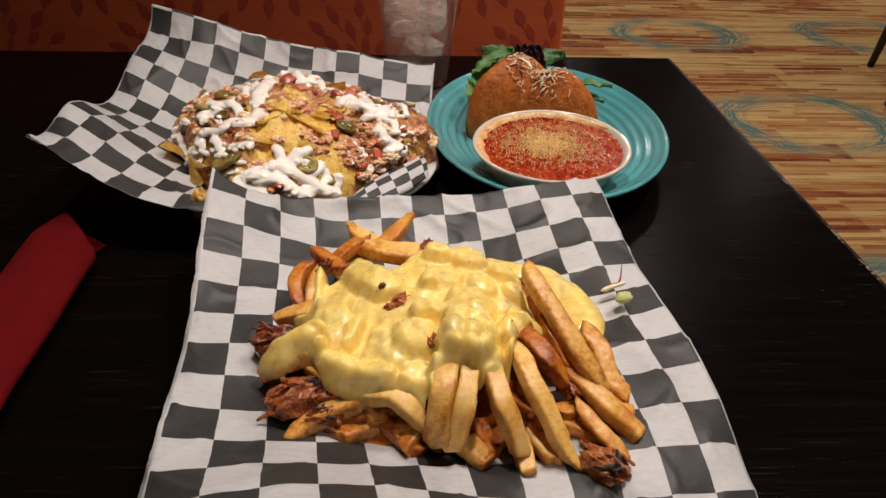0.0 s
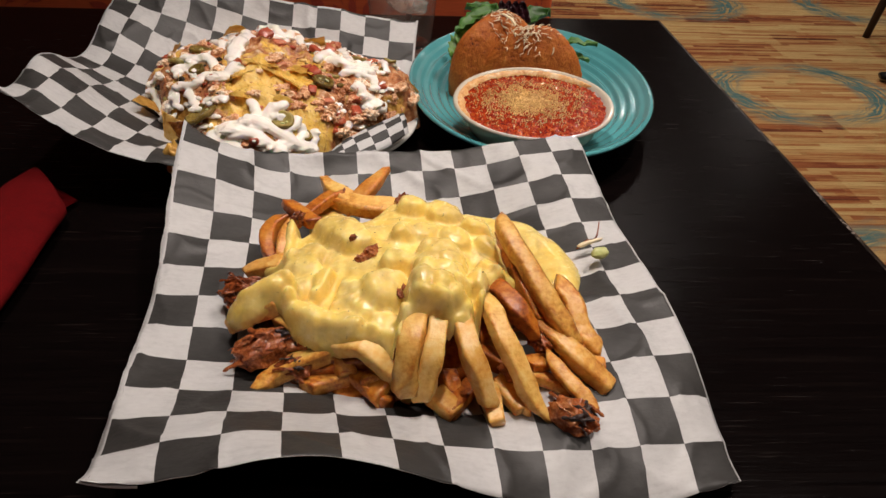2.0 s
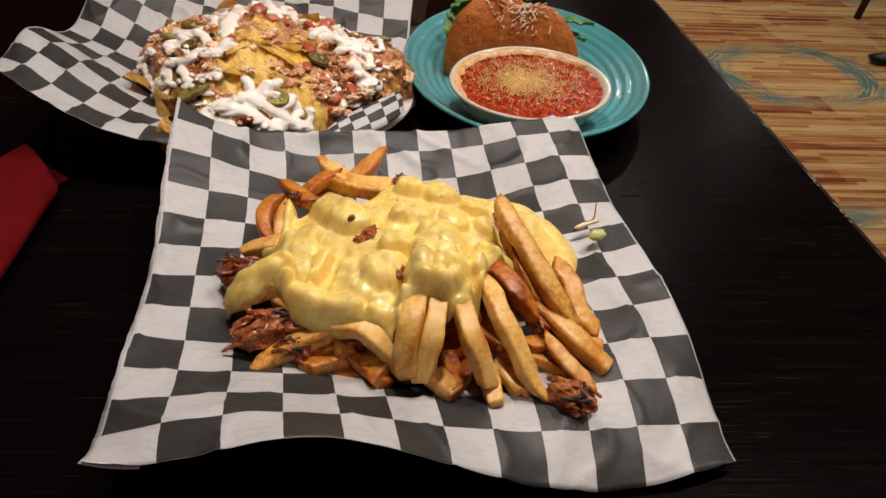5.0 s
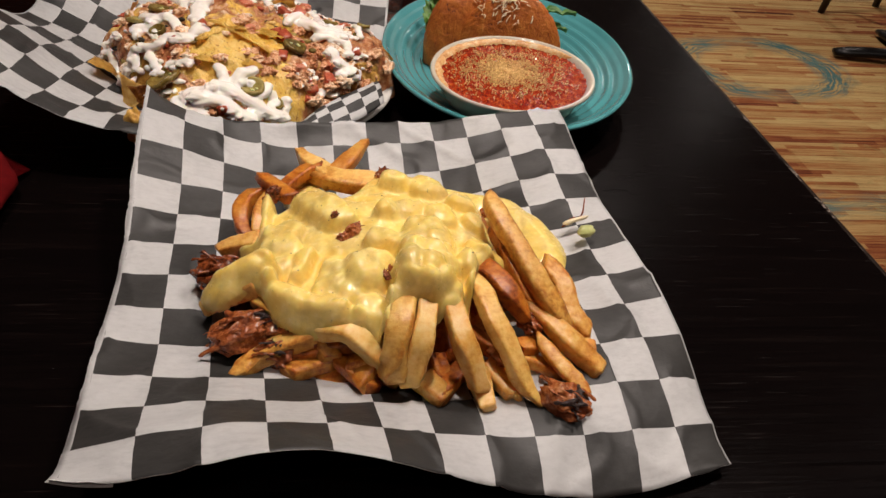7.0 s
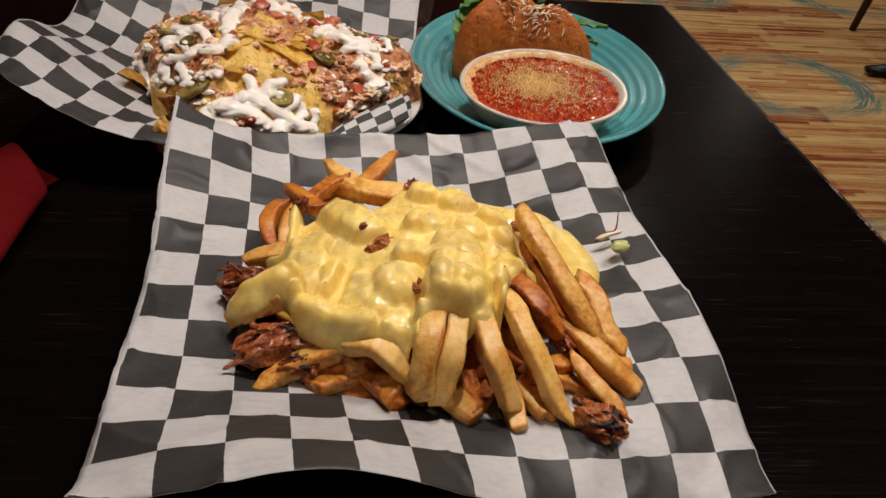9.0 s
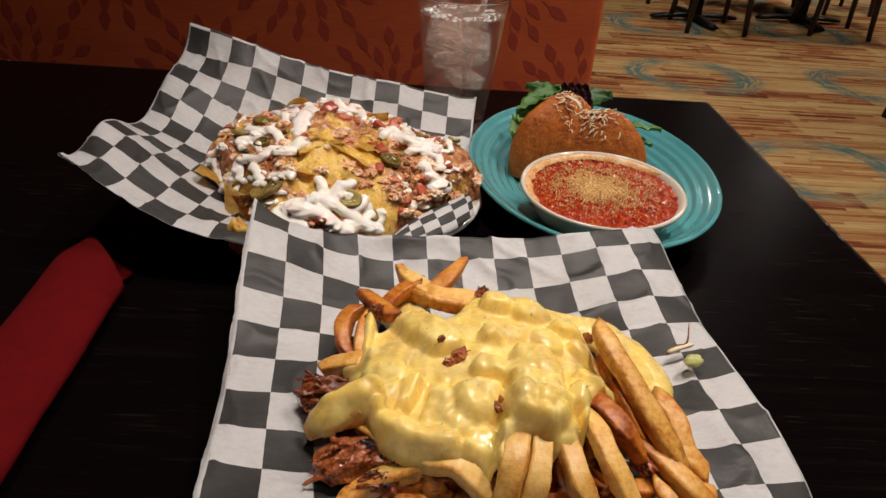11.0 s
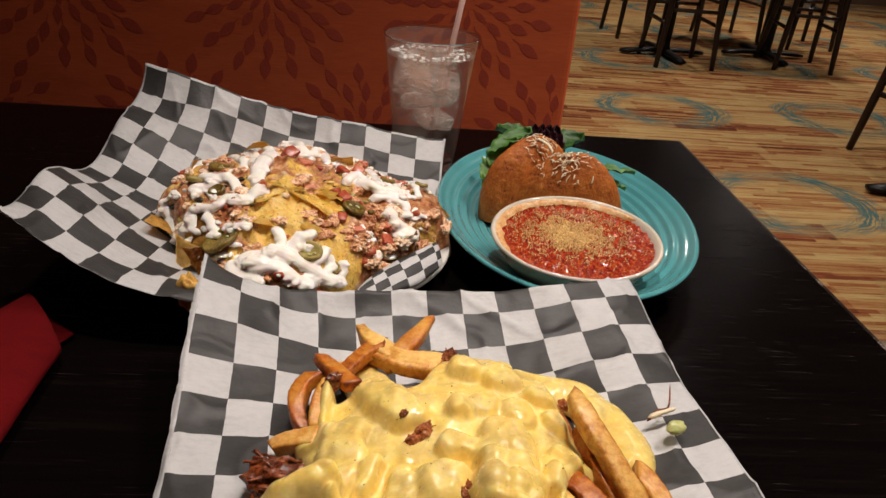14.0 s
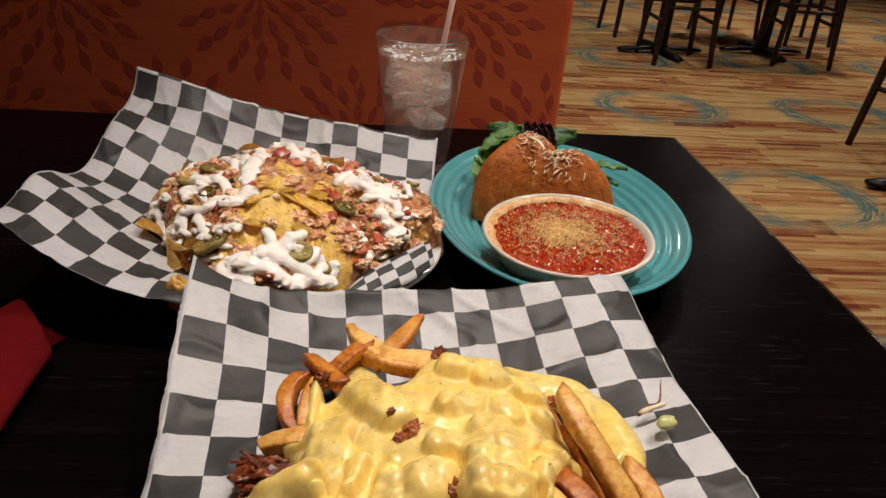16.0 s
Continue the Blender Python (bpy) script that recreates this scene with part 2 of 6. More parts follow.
def thin_glass(name, mist=0.11, tint=(0.97, 0.97, 0.965), gloss=0.05, ripple=0.0):
    """A thin clear wall: light passes straight, gloss grows towards the rim, a painted pale haze brightens it."""
    n = Nodes(name)
    through_it = n.add("BsdfTransparent", {0: (*tint, 1)})
    shine = n.add("BsdfGlossy", {0: (1, 1, 1, 1), 1: 0.03})
    haze = n.add("BsdfDiffuse", {0: (0.62, 0.50, 0.43, 1)})
    if ripple:
        relief = n.add("Bump", {"Height": n.noise(n.coords(), 190.0, 3, 0.6), "Strength": ripple, "Distance": 0.004})
        n.put(shine.inputs["Normal"], relief.outputs[0])
    cloud = n.ramp(n.noise(n.coords(scale=(1, 1, 2.2)), 45.0, 5, 0.65), [(0.38, (0, 0, 0)), (0.72, (1, 1, 1))])
    a = n.add("MixShader", {0: n.math("MULTIPLY_ADD", cloud, 1.4 * mist, 0.8 * mist), 1: through_it.outputs[0], 2: haze.outputs[0]})
    b = n.add("MixShader", {0: n.math("MULTIPLY_ADD", n.math("POWER", n.add("LayerWeight", {0: 0.5}).outputs["Facing"], 4.0), 0.75, gloss), 1: a.outputs[0], 2: shine.outputs[0]})
    n.tree.links.new(b.outputs[0], n.tree.nodes["Material Output"].inputs[0])
    return n.mat


def mush(name, stops, scale, rough, bump, depth, sss):
    """Melted cheddar broken by patches of creamy meat sauce."""
    n = Nodes(name)
    c = n.coords()
    a, b = n.noise(c, scale, 3), n.noise(c, scale * 4, 6, 0.65)
    v = n.math("MULTIPLY_ADD", b, 0.5, n.math("MULTIPLY", a, 0.5))
    sauce = n.ramp(n.noise(c, scale * 1.1, 5, 0.62), [(0.3, (0.09, 0.026, 0.010)), (0.40, (0.28, 0.092, 0.036)), (0.50, (0.46, 0.18, 0.070)), (0.60, (0.60, 0.32, 0.15)), (0.70, (0.74, 0.55, 0.37))])
    # the cheddar lies bare in the middle; round it chili and cream have mixed in
    off = n.add("Mapping", {"Vector": c, "Location": (-0.30, 1.05, 0.0), "Scale": (25.0, 19.0, 0.0)}).outputs[0]
    out = n.add("VectorMath", {0: off}, operation="LENGTH").outputs["Value"]
    spread = n.math("ADD", n.noise(c, 34.0, 4, 0.6), n.math("MINIMUM", n.math("MULTIPLY_ADD", out, 0.22, -0.17), 0.18))
    where = n.ramp(spread, [(0.54, (0, 0, 0)), (0.62, (1, 1, 1))])
    broad = n.ramp(n.noise(c, 26.0, 3), [(0.40, (0, 0, 0)), (0.62, (0.45, 0.45, 0.45))])
    melted = n.mix(broad, n.ramp(v, stops), n.mix(0.5, n.ramp(v, stops), (0.86, 0.68, 0.30)))
    flecks = n.ramp(n.noise(c, 300.0, 4), [(0.60, (0, 0, 0)), (0.68, (0.8, 0.8, 0.8))])
    melted = n.mix(flecks, melted, (0.34, 0.10, 0.03))
    n.set(Base_Color=n.mix(where, melted, sauce), Roughness=n.math("MULTIPLY_ADD", b, rough[1] - rough[0], rough[0]), Subsurface_Weight=sss, Subsurface_Radius=(0.004, 0.002, 0.001), Subsurface_Scale=1.0)
    n.bump(n.math("ADD", v, n.math("MULTIPLY", where, 0.3)), bump, depth)
    return n.mat


def cheese_sauce(name):
    """Thick warm cheese sauce: wet, a little see-through, tinted brown where the topping lies close beneath."""
    n = Nodes(name)
    c = n.coords()
    a, b = n.noise(c, 70.0, 3), n.noise(c, 330.0, 4)
    yellow = n.ramp(n.math("MULTIPLY_ADD", b, 0.2, n.math("MULTIPLY", a, 0.8)), [(0.30, (0.85, 0.585, 0.125)), (0.45, (0.89, 0.67, 0.185)), (0.58, (0.92, 0.73, 0.25)), (0.74, (0.94, 0.785, 0.35))])
    thin = n.ramp(n.noise(c, 62.0, 5, 0.62, 0.6), [(0.44, (0, 0, 0)), (0.66, (0.66, 0.66, 0.66))])
    flecks = n.ramp(n.noise(c, 420.0, 3), [(0.68, (0, 0, 0)), (0.74, (0.6, 0.6, 0.6))])
    tan = n.mix(thin, yellow, (0.60, 0.43, 0.14))
    n.set(Base_Color=n.mix(flecks, tan, (0.30, 0.19, 0.06)), Roughness=n.math("MULTIPLY_ADD", b, 0.24, 0.13), Specular_IOR_Level=0.42,
          Subsurface_Weight=0.4, Subsurface_Radius=(0.006, 0.0045, 0.002), Subsurface_Scale=1.0)
    n.bump(n.math("MULTIPLY_ADD", b, 0.22, n.noise(c, 120.0, 2)), 0.22, 0.0014)
    return n.mat


WOOD = table_wood()
# the pale stops paint lamp glints into the colour of the table edge
EDGE = food("painted_glint_edge", [(0.40, (0.010, 0.007, 0.006)), (0.56, (0.030, 0.021, 0.017)), (0.66, (0.36, 0.30, 0.25)), (0.76, (0.62, 0.56, 0.50))], 26, (0.12, 0.30), 0.8, 0.002, fine=7.0, spec=0.6, coat=0.5)
CARPET = carpet()
PAPER = paper()
FABRIC = fabric()
PETAL = plain("dark_red_print", (0.50, 0.075, 0.040), 0.6, vary=0.25, scale=300)
BENCH_SIDE = plain("dark_red_vinyl", (0.05, 0.010, 0.008), 0.5)
# wall and ceiling tones are raised to bounce fill onto the table
WALL = plain("brown_wall_paint", (0.14, 0.085, 0.055), 0.8, scale=8)
CEIL = plain("dark_ceiling_paint", (0.07, 0.060, 0.054), 0.9, scale=8)
BLACK_METAL = plain("black_metal", (0.012, 0.011, 0.011), 0.4, metal=0.6, scale=120)
DARK_WOOD = plain("dark_chair_wood", (0.020, 0.010, 0.007), 0.38, scale=40, vary=0.4)
SEAT = plain("black_vinyl", (0.02, 0.018, 0.017), 0.45)
TEAL = plain("turquoise_glaze", (0.090, 0.335, 0.355), 0.12, scale=25, vary=0.16, bump=0.06, coat=1.0)
WHITE = plain("white_stoneware", (0.66, 0.64, 0.60), 0.16, scale=30, vary=0.05, bump=0.03, coat=0.5)
CREAM = plain("cream_glaze", (0.62, 0.55, 0.44), 0.14, scale=40, vary=0.08, bump=0.04, coat=0.5)
NAPKIN = plain("red_cloth", (0.115, 0.0035, 0.0045), 0.9, scale=700, vary=0.25, bump=0.5, depth=0.0006, spec=0.08)
FRY = food("fried_potato", [(0.30, (0.32, 0.080, 0.010)), (0.40, (0.58, 0.235, 0.036)), (0.52, (0.74, 0.40, 0.092)), (0.68, (0.83, 0.56, 0.22))], 62, (0.22, 0.44), 0.7, 0.0012, fine=5.0, sss=0.3, vary=0.24, worn=0.8, spec=0.45)
FRY_PALE = food("pale_fried_potato", [(0.28, (0.42, 0.15, 0.022)), (0.38, (0.66, 0.33, 0.066)), (0.50, (0.82, 0.51, 0.142)), (0.68, (0.89, 0.66, 0.28))], 62, (0.22, 0.44), 0.7, 0.0012, fine=5.0, sss=0.3, vary=0.18, worn=0.8, spec=0.45)
FRY_DARK = food("browned_potato", [(0.31, (0.17, 0.030, 0.004)), (0.42, (0.42, 0.115, 0.012)), (0.54, (0.58, 0.22, 0.028)), (0.70, (0.72, 0.38, 0.085))], 62, (0.22, 0.46), 0.6, 0.0011, fine=5.0, sss=0.3, vary=0.20, worn=1.0, spec=0.46)
CHEESE = cheese_sauce("melted_cheese_sauce")
MEAT = food("pulled_pork", [(0.30, (0.040, 0.009, 0.003)), (0.43, (0.16, 0.036, 0.010)), (0.56, (0.33, 0.088, 0.024)), (0.72, (0.52, 0.22, 0.085))], 160, (0.12, 0.32), 0.5, 0.0008, vary=0.15, spec=0.5)
CHAR = food("charred_bark", [(0.35, (0.006, 0.004, 0.004)), (0.7, (0.05, 0.022, 0.014))], 300, (0.3, 0.6), 0.9, 0.001)
CREMA = food("sour_cream", [(0.3, (0.89, 0.84, 0.76)), (0.6, (0.94, 0.90, 0.83))], 60, (0.14, 0.30), 0.2, 0.0006, sss=0.15)
CHEDDAR = mush("melted_cheddar", [(0.22, (0.46, 0.17, 0.025)), (0.32, (0.68, 0.34, 0.050)), (0.46, (0.80, 0.49, 0.080)), (0.62, (0.86, 0.60, 0.15)), (0.78, (0.86, 0.66, 0.30))], 120, (0.14, 0.34), 0.6, 0.0026, sss=0.12)
TOMATO = food("tomato_flesh", [(0.3, (0.34, 0.055, 0.026)), (0.5, (0.52, 0.12, 0.06)), (0.7, (0.66, 0.28, 0.17))], 120, (0.12, 0.3), 0.4, 0.0008, sss=0.15, vary=0.35)
JALAPENO = food("pickled_jalapeno", [(0.3, (0.10, 0.065, 0.014)), (0.5, (0.22, 0.15, 0.034)), (0.75, (0.38, 0.31, 0.10))], 110, (0.12, 0.32), 0.4, 0.0008, sss=0.15, vary=0.4)
CHILI = food("meat_chili", [(0.27, (0.30, 0.09, 0.036)), (0.38, (0.58, 0.25, 0.11)), (0.49, (0.74, 0.42, 0.22)), (0.59, (0.84, 0.62, 0.42)), (0.70, (0.89, 0.80, 0.66))], 150, (0.18, 0.38), 0.7, 0.0014, vary=0.30)
MELTED = food("cheddar_on_chip", [(0.26, (0.50, 0.19, 0.03)), (0.34, (0.74, 0.40, 0.065)), (0.48, (0.83, 0.53, 0.10)), (0.64, (0.87, 0.63, 0.19)), (0.78, (0.86, 0.68, 0.34))], 100, (0.14, 0.34), 0.7, 0.0022, sss=0.1)
OLIVE = food("black_olive", [(0.3, (0.010, 0.008, 0.006)), (0.7, (0.045, 0.036, 0.022))], 120, (0.12, 0.3), 0.4, 0.0008)
ROASTED = food("roasted_pepper", [(0.3, (0.10, 0.026, 0.006)), (0.5, (0.30, 0.105, 0.018)), (0.7, (0.48, 0.22, 0.04))], 90, (0.15, 0.35), 0.5, 0.001, vary=0.2)
CHIP = food("corn_chip", [(0.3, (0.46, 0.20, 0.03)), (0.5, (0.72, 0.42, 0.085)), (0.7, (0.84, 0.60, 0.22))], 110, (0.30, 0.5), 0.7, 0.0012, vary=0.25)
BREAD = food("fried_breadcrumb", [(0.33, (0.07, 0.014, 0.004)), (0.385, (0.33, 0.082, 0.012)), (0.50, (0.42, 0.115, 0.016)), (0.62, (0.50, 0.160, 0.026)), (0.76, (0.66, 0.30, 0.08))], 110, (0.45, 0.7), 0.75, 0.0016, fine=4.0, spec=0.3)
LEAF = food("spinach_green", [(0.3, (0.022, 0.075, 0.010)), (0.6, (0.06, 0.18, 0.024)), (0.8, (0.13, 0.27, 0.045))], 60, (0.4, 0.6), 0.5, 0.0008, vary=0.3)
LEAF_LIGHT = food("light_green_leaf", [(0.3, (0.05, 0.13, 0.016)), (0.6, (0.12, 0.27, 0.035)), (0.8, (0.22, 0.38, 0.07))], 60, (0.35, 0.55), 0.5, 0.0008, vary=0.3)
PURPLE = food("purple_lettuce", [(0.3, (0.012, 0.003, 0.006)), (0.7, (0.05, 0.010, 0.020))], 90, (0.25, 0.45), 0.5, 0.0008)
SHRED = plain("grated_cheese", (0.84, 0.73, 0.50), 0.45, scale=200, vary=0.12)
GRAIN = plain("toasted_parmesan", (1.0, 0.56, 0.22), 0.5, scale=400, vary=0.35)
SAUCE = food("marinara", [(0.34, (0.18, 0.006, 0.002)), (0.46, (0.45, 0.020, 0.005)), (0.57, (0.72, 0.095, 0.016)), (0.70, (0.80, 0.28, 0.05))], 330, (0.03, 0.12), 1.0, 0.0055, fine=2.0, spec=0.9, coat=0.6)
GLASS = thin_glass("drinking_glass", 0.10, gloss=0.07)
WATER = thin_glass("water", 0.24, (0.96, 0.95, 0.94), 0.22, 1.0)
ICE = thin_glass("ice", 0.27, (0.97, 0.96, 0.95), 0.05, 0.8)
RIM = clear("thick_glass_rim", 1.45, (0.95, 0.96, 0.95))
# near-white ice colour, bright so that its bits pass for lamp sparkles
FROST = plain("ice_glint_bits", (0.90, 0.87, 0.83), 0.10, vary=0.1, scale=300, bump=0.6, coat=1.0)
BAKED = food("baked_cheese_crust", [(0.3, (0.46, 0.15, 0.035)), (0.48, (0.68, 0.36, 0.12)), (0.62, (0.74, 0.55, 0.30)), (0.75, (0.76, 0.63, 0.42))], 110, (0.3, 0.5), 0.6, 0.001)
STRAW = plain("translucent_straw", (0.70, 0.46, 0.40), 0.3, vary=0.04)
TRIM = plain("white_trim", (0.7, 0.68, 0.64), 0.5)
SCALLION = food("scallion", [(0.3, (0.40, 0.45, 0.10)), (0.7, (0.66, 0.66, 0.34))], 200, (0.2, 0.4), 0.3, 0.0005)


# ---------------------------------------------------------------- building helpers
def root_of(ob):
    while ob.parent:
        ob = ob.parent
    return ob


def link_mesh(name, bm, material, smooth=True):
    me = bpy.data.meshes.new(name)
    bm.normal_update()
    bm.to_mesh(me)
    bm.free()
    for m in material if isinstance(material, (list, tuple)) else [material]:
        me.materials.append(m)
    if smooth:
        me.polygons.foreach_set("use_smooth", [True] * len(me.polygons))
    return me


def thing(name, place, label, category, group="", kind="", turn=0.0):
    """An empty at a thing's base, that carries its parts."""
    ob = new(name)
    ob.empty_display_size = 0.02
    ob.matrix_basis = pose(*place, 0, 0, turn)
    return tagged(ob, label, category, group, kind)


def part(name, bm, material, parent, label="", smooth=True, local=False):
    """Links a bmesh as one mesh under a thing or a part; its places are the world's unless local."""
    if not local:
        bm.transform(root_of(parent).matrix_basis.inverted())
    ob = new(name, link_mesh(name, bm, material, smooth))
    ob.parent = parent
    return tagged(ob, label)


def solo(name, bm, material, place, label, category, group="", kind="", smooth=True):
    """A thing of one mesh; bm holds world places, and place becomes its origin."""
    bm.transform(Matrix.Translation(-Vector(place)))
    ob = new(name, link_mesh(name, bm, material, smooth))
    ob.location = place
    return tagged(ob, label, category, group, kind)


def box(lo, hi, bevel=0.0, segments=2):
    bm = bmesh.new()
    bmesh.ops.create_cube(bm, size=1)
    size = [b - a for a, b in zip(lo, hi)]
    for v in bm.verts:
        v.co = Vector([a + s * (c + 0.5) for a, s, c in zip(lo, size, v.co)])
    if bevel:
        bmesh.ops.bevel(bm, geom=bm.edges[:], offset=bevel, segments=segments, profile=0.6, affect="EDGES")
    return bm


def resample(points, count):
    """A smooth line through the points (Catmull-Rom), in count even steps of its parameter."""
    p = [Vector(q) for q in points]
    p = [2 * p[0] - p[1], *p, 2 * p[-1] - p[-2]]
    out = []
    for i in range(count):
        s = i / (count - 1) * (len(p) - 3)
        k = min(int(s), len(p) - 4)
        a, b, c, d, t = p[k], p[k + 1], p[k + 2], p[k + 3], s - min(int(s), len(p) - 4)
        out.append(0.5 * (2 * b + (c - a) * t + (2 * a - 5 * b + 4 * c - d) * t * t + (3 * b - a - 3 * c + d) * t ** 3))
    return out


def tube(points, width, sides=8, rings=10, flat=1.0, square=2.0, taper=(1.0, 1.0), rough=0.0, twist=0.0, seed=0, ends=0.35):
    """A closed rod along a line: a superellipse section, rounded ends, uneven skin."""
    line = resample(points, rings)
    bm = bmesh.new()
    prev = None
    up = Vector((0, 0, 1))
    loops = []
    for i, p in enumerate(line):
        f = i / (rings - 1)
        way = (line[min(i + 1, rings - 1)] - line[max(i - 1, 0)]).normalized()
        side = way.cross(up)
        side = side.normalized() if side.length > 1e-4 else Vector((1, 0, 0))
        if prev is not None and side.dot(prev) < 0:
            side = -side
        prev = side
        top = side.cross(way).normalized()
        r = width / 2 * (taper[0] + (taper[1] - taper[0]) * f)
        e = min(f, 1 - f) * (rings - 1)
        r *= ends + (1 - ends) * min(1.0, e / 1.0) if e < 1 else 1.0
        loop = []
        for k in range(sides):
            a = 2 * math.pi * (k + 0.5) / sides + twist * f
            ca, sa = math.cos(a), math.sin(a)
            m = (abs(ca) ** square + abs(sa) ** square) ** (-1 / square)
            d = side * (ca * m) + top * (sa * m * flat)
            co = p + d * r
            if rough:
                co += d * r * rough * noise.noise(co * (1.4 / width) + Vector((seed * 3.1, seed * 1.7, 0)))
            loop.append(bm.verts.new(co))
        loops.append(loop)
    for a, b in zip(loops, loops[1:]):
        for k in range(sides):
            bm.faces.new((a[k], a[(k + 1) % sides], b[(k + 1) % sides], b[k]))
    bm.faces.new(loops[0])
    bm.faces.new(list(reversed(loops[-1])))
    bmesh.ops.recalc_face_normals(bm, faces=bm.faces[:])
    return bm


def lathe(profile, steps=64, oval=(1.0, 1.0)):
    """A turned body from (radius, height) pairs, closed where the radius is nought; oval stretches it."""
    bm = bmesh.new()
    loops = []
    for r, z in profile:
        if r < 1e-6:
            loops.append([bm.verts.new((0, 0, z))])
            continue
        loops.append([bm.verts.new((r * math.cos(a) * oval[0], r * math.sin(a) * oval[1], z)) for a in (2 * math.pi * k / steps for k in range(steps))])
    for a, b in zip(loops, loops[1:]):
        for k in range(steps):
            n = (k + 1) % steps
            if len(a) == 1 and len(b) > 1:
                bm.faces.new((a[0], b[k], b[n]))
            elif len(b) == 1 and len(a) > 1:
                bm.faces.new((a[k], b[0], a[n]))
            elif len(a) > 1:
                bm.faces.new((a[k], b[k], b[n], a[n]))
    bmesh.ops.recalc_face_normals(bm, faces=bm.faces[:])
    return bm


def blob(centre, size, detail=3, rough=0.15, freq=1.5, seed=0, turn=0.0):
    bm = bmesh.new()
    bmesh.ops.create_icosphere(bm, subdivisions=detail, radius=1)
    rot = Matrix.Rotation(radians(turn), 3, "Z")
    for v in bm.verts:
        d = 1 + rough * noise.fractal(v.co * freq + Vector((seed * 2.3, seed, 0)), 0.9, 2.0, 3)
        v.co = Vector(centre) + rot @ Vector([c * s * d for c, s in zip(v.co, size)])
    return bm


def spline_basis(count, s):
    """Clamped uniform cubic B-spline weights."""
    s = np.clip(np.asarray(s, float), 0, 1 - 1e-9)
    knots = np.r_[[0] * 3, np.linspace(0, 1, count - 2), [1] * 3]
    b = np.array([(knots[i] <= s) & (s < knots[i + 1]) for i in range(len(knots) - 1)], float).T
    for d in range(1, 4):
        n = np.zeros((len(s), len(knots) - 1 - d))
        for i in range(n.shape[1]):
            p, q = knots[i + d] - knots[i], knots[i + d + 1] - knots[i + 1]
            if p > 0:
                n[:, i] += (s - knots[i]) / p * b[:, i]
            if q > 0:
                n[:, i] += (knots[i + d + 1] - s) / q * b[:, i + 1]
        b = n
    return b


# ---------------------------------------------------------------- structure
X0, X1, Y0, Y1 = -0.95, 6.6, -1.6, 9.0
solo("floor", box((X0, Y0, -0.05), (X1, Y1, 0)), CARPET, (0, 0, 0), "patterned orange, straw and blue-grey carpet floor", "floor", kind="structure", smooth=False)
# ceiling and walls are out of view; they close the room and bounce fill
solo("ceiling", box((X0, Y0, CEILING), (X1, Y1, CEILING + 0.1)), CEIL, (0, 0, CEILING), "unseen dark ceiling, toned for bounce fill", "ceiling", kind="structure", smooth=False)
for nm, lo, hi in (("wall_west", (X0 - 0.12, Y0, 0), (X0, Y1, CEILING)), ("wall_east", (X1, Y0, 0), (X1 + 0.12, Y1, CEILING)),
                   ("wall_south", (X0, Y0 - 0.12, 0), (X1, Y0, CEILING)), ("wall_north", (X0, Y1, 0), (X1, Y1 + 0.12, CEILING))):
    solo(nm, box(lo, hi), WALL, lo, "unseen brown wall, toned for bounce fill", "wall", kind="structure", smooth=False)

# fixtures made up for the added lamps, all out of view
for place, power, radius, spread in LAMPS:
    fixture = thing("unseen_downlight", (place[0], place[1], CEILING), "unseen white round downlight, added to light the room", "ceiling light", "ceiling downlights")
    bm = lathe([(radius + 0.004, -0.02), (radius + 0.006, -0.045), (radius + 0.03, -0.04), (radius + 0.032, 0.0)], 32)
    part("trim_ring", bm, TRIM, fixture, local=True)

# ---------------------------------------------------------------- the table
TX0, TX1, TY0, TY1 = -0.93, 0.360, 0.06, 0.950
table = thing("dining_table", ((TX0 + TX1) / 2, (TY0 + TY1) / 2, 0), "dark-stained wooden booth table with glints painted on its edge", "table")
top = box((TX0, TY0, TABLE - 0.042), (TX1, TY1, TABLE), 0.007, 6)
# bevel faces take the material with painted glints
for f in top.faces:
    f.material_index = int(f.calc_area() < 0.01)
board = part("tabletop", top, [WOOD, EDGE], table, smooth=False)
for p in board.data.polygons:
    p.use_smooth = p.material_index == 1
part("column", lathe([(0, 0.03), (0.05, 0.03), (0.042, 0.05), (0.042, TABLE - 0.05), (0.0, TABLE - 0.05)], 24), BLACK_METAL, table, local=True)
for a in (0, 90):
    bm = box((-0.30, -0.035, 0.0), (0.30, 0.035, 0.03), 0.01)
    bm.transform(pose(0, 0, 0.001 + a * 1e-5, 0, 0, a))
    part("foot", bm, BLACK_METAL, table, local=True)


# ---------------------------------------------------------------- booth benches
def petal_mesh(length, width, stem):
    """A pointed printed petal on its thin stem, lying in the xz plane and pointing along x."""
    bm = bmesh.new()
    pts = [(i / 8 * length, width * math.sin(math.pi * (i / 8) ** 0.85) * 0.8) for i in range(9)]
    bm.faces.new([bm.verts.new((p, 0, q)) for p, q in pts + [(p, -q) for p, q in reversed(pts[1:-1])]])
    bm.faces.new([bm.verts.new((p, 0, q)) for p, q in ((-stem, -0.0007), (0.002, -0.0007), (0.002, 0.0007), (-stem, 0.0007))])
    return link_mesh("petal", bm, PETAL, smooth=False)


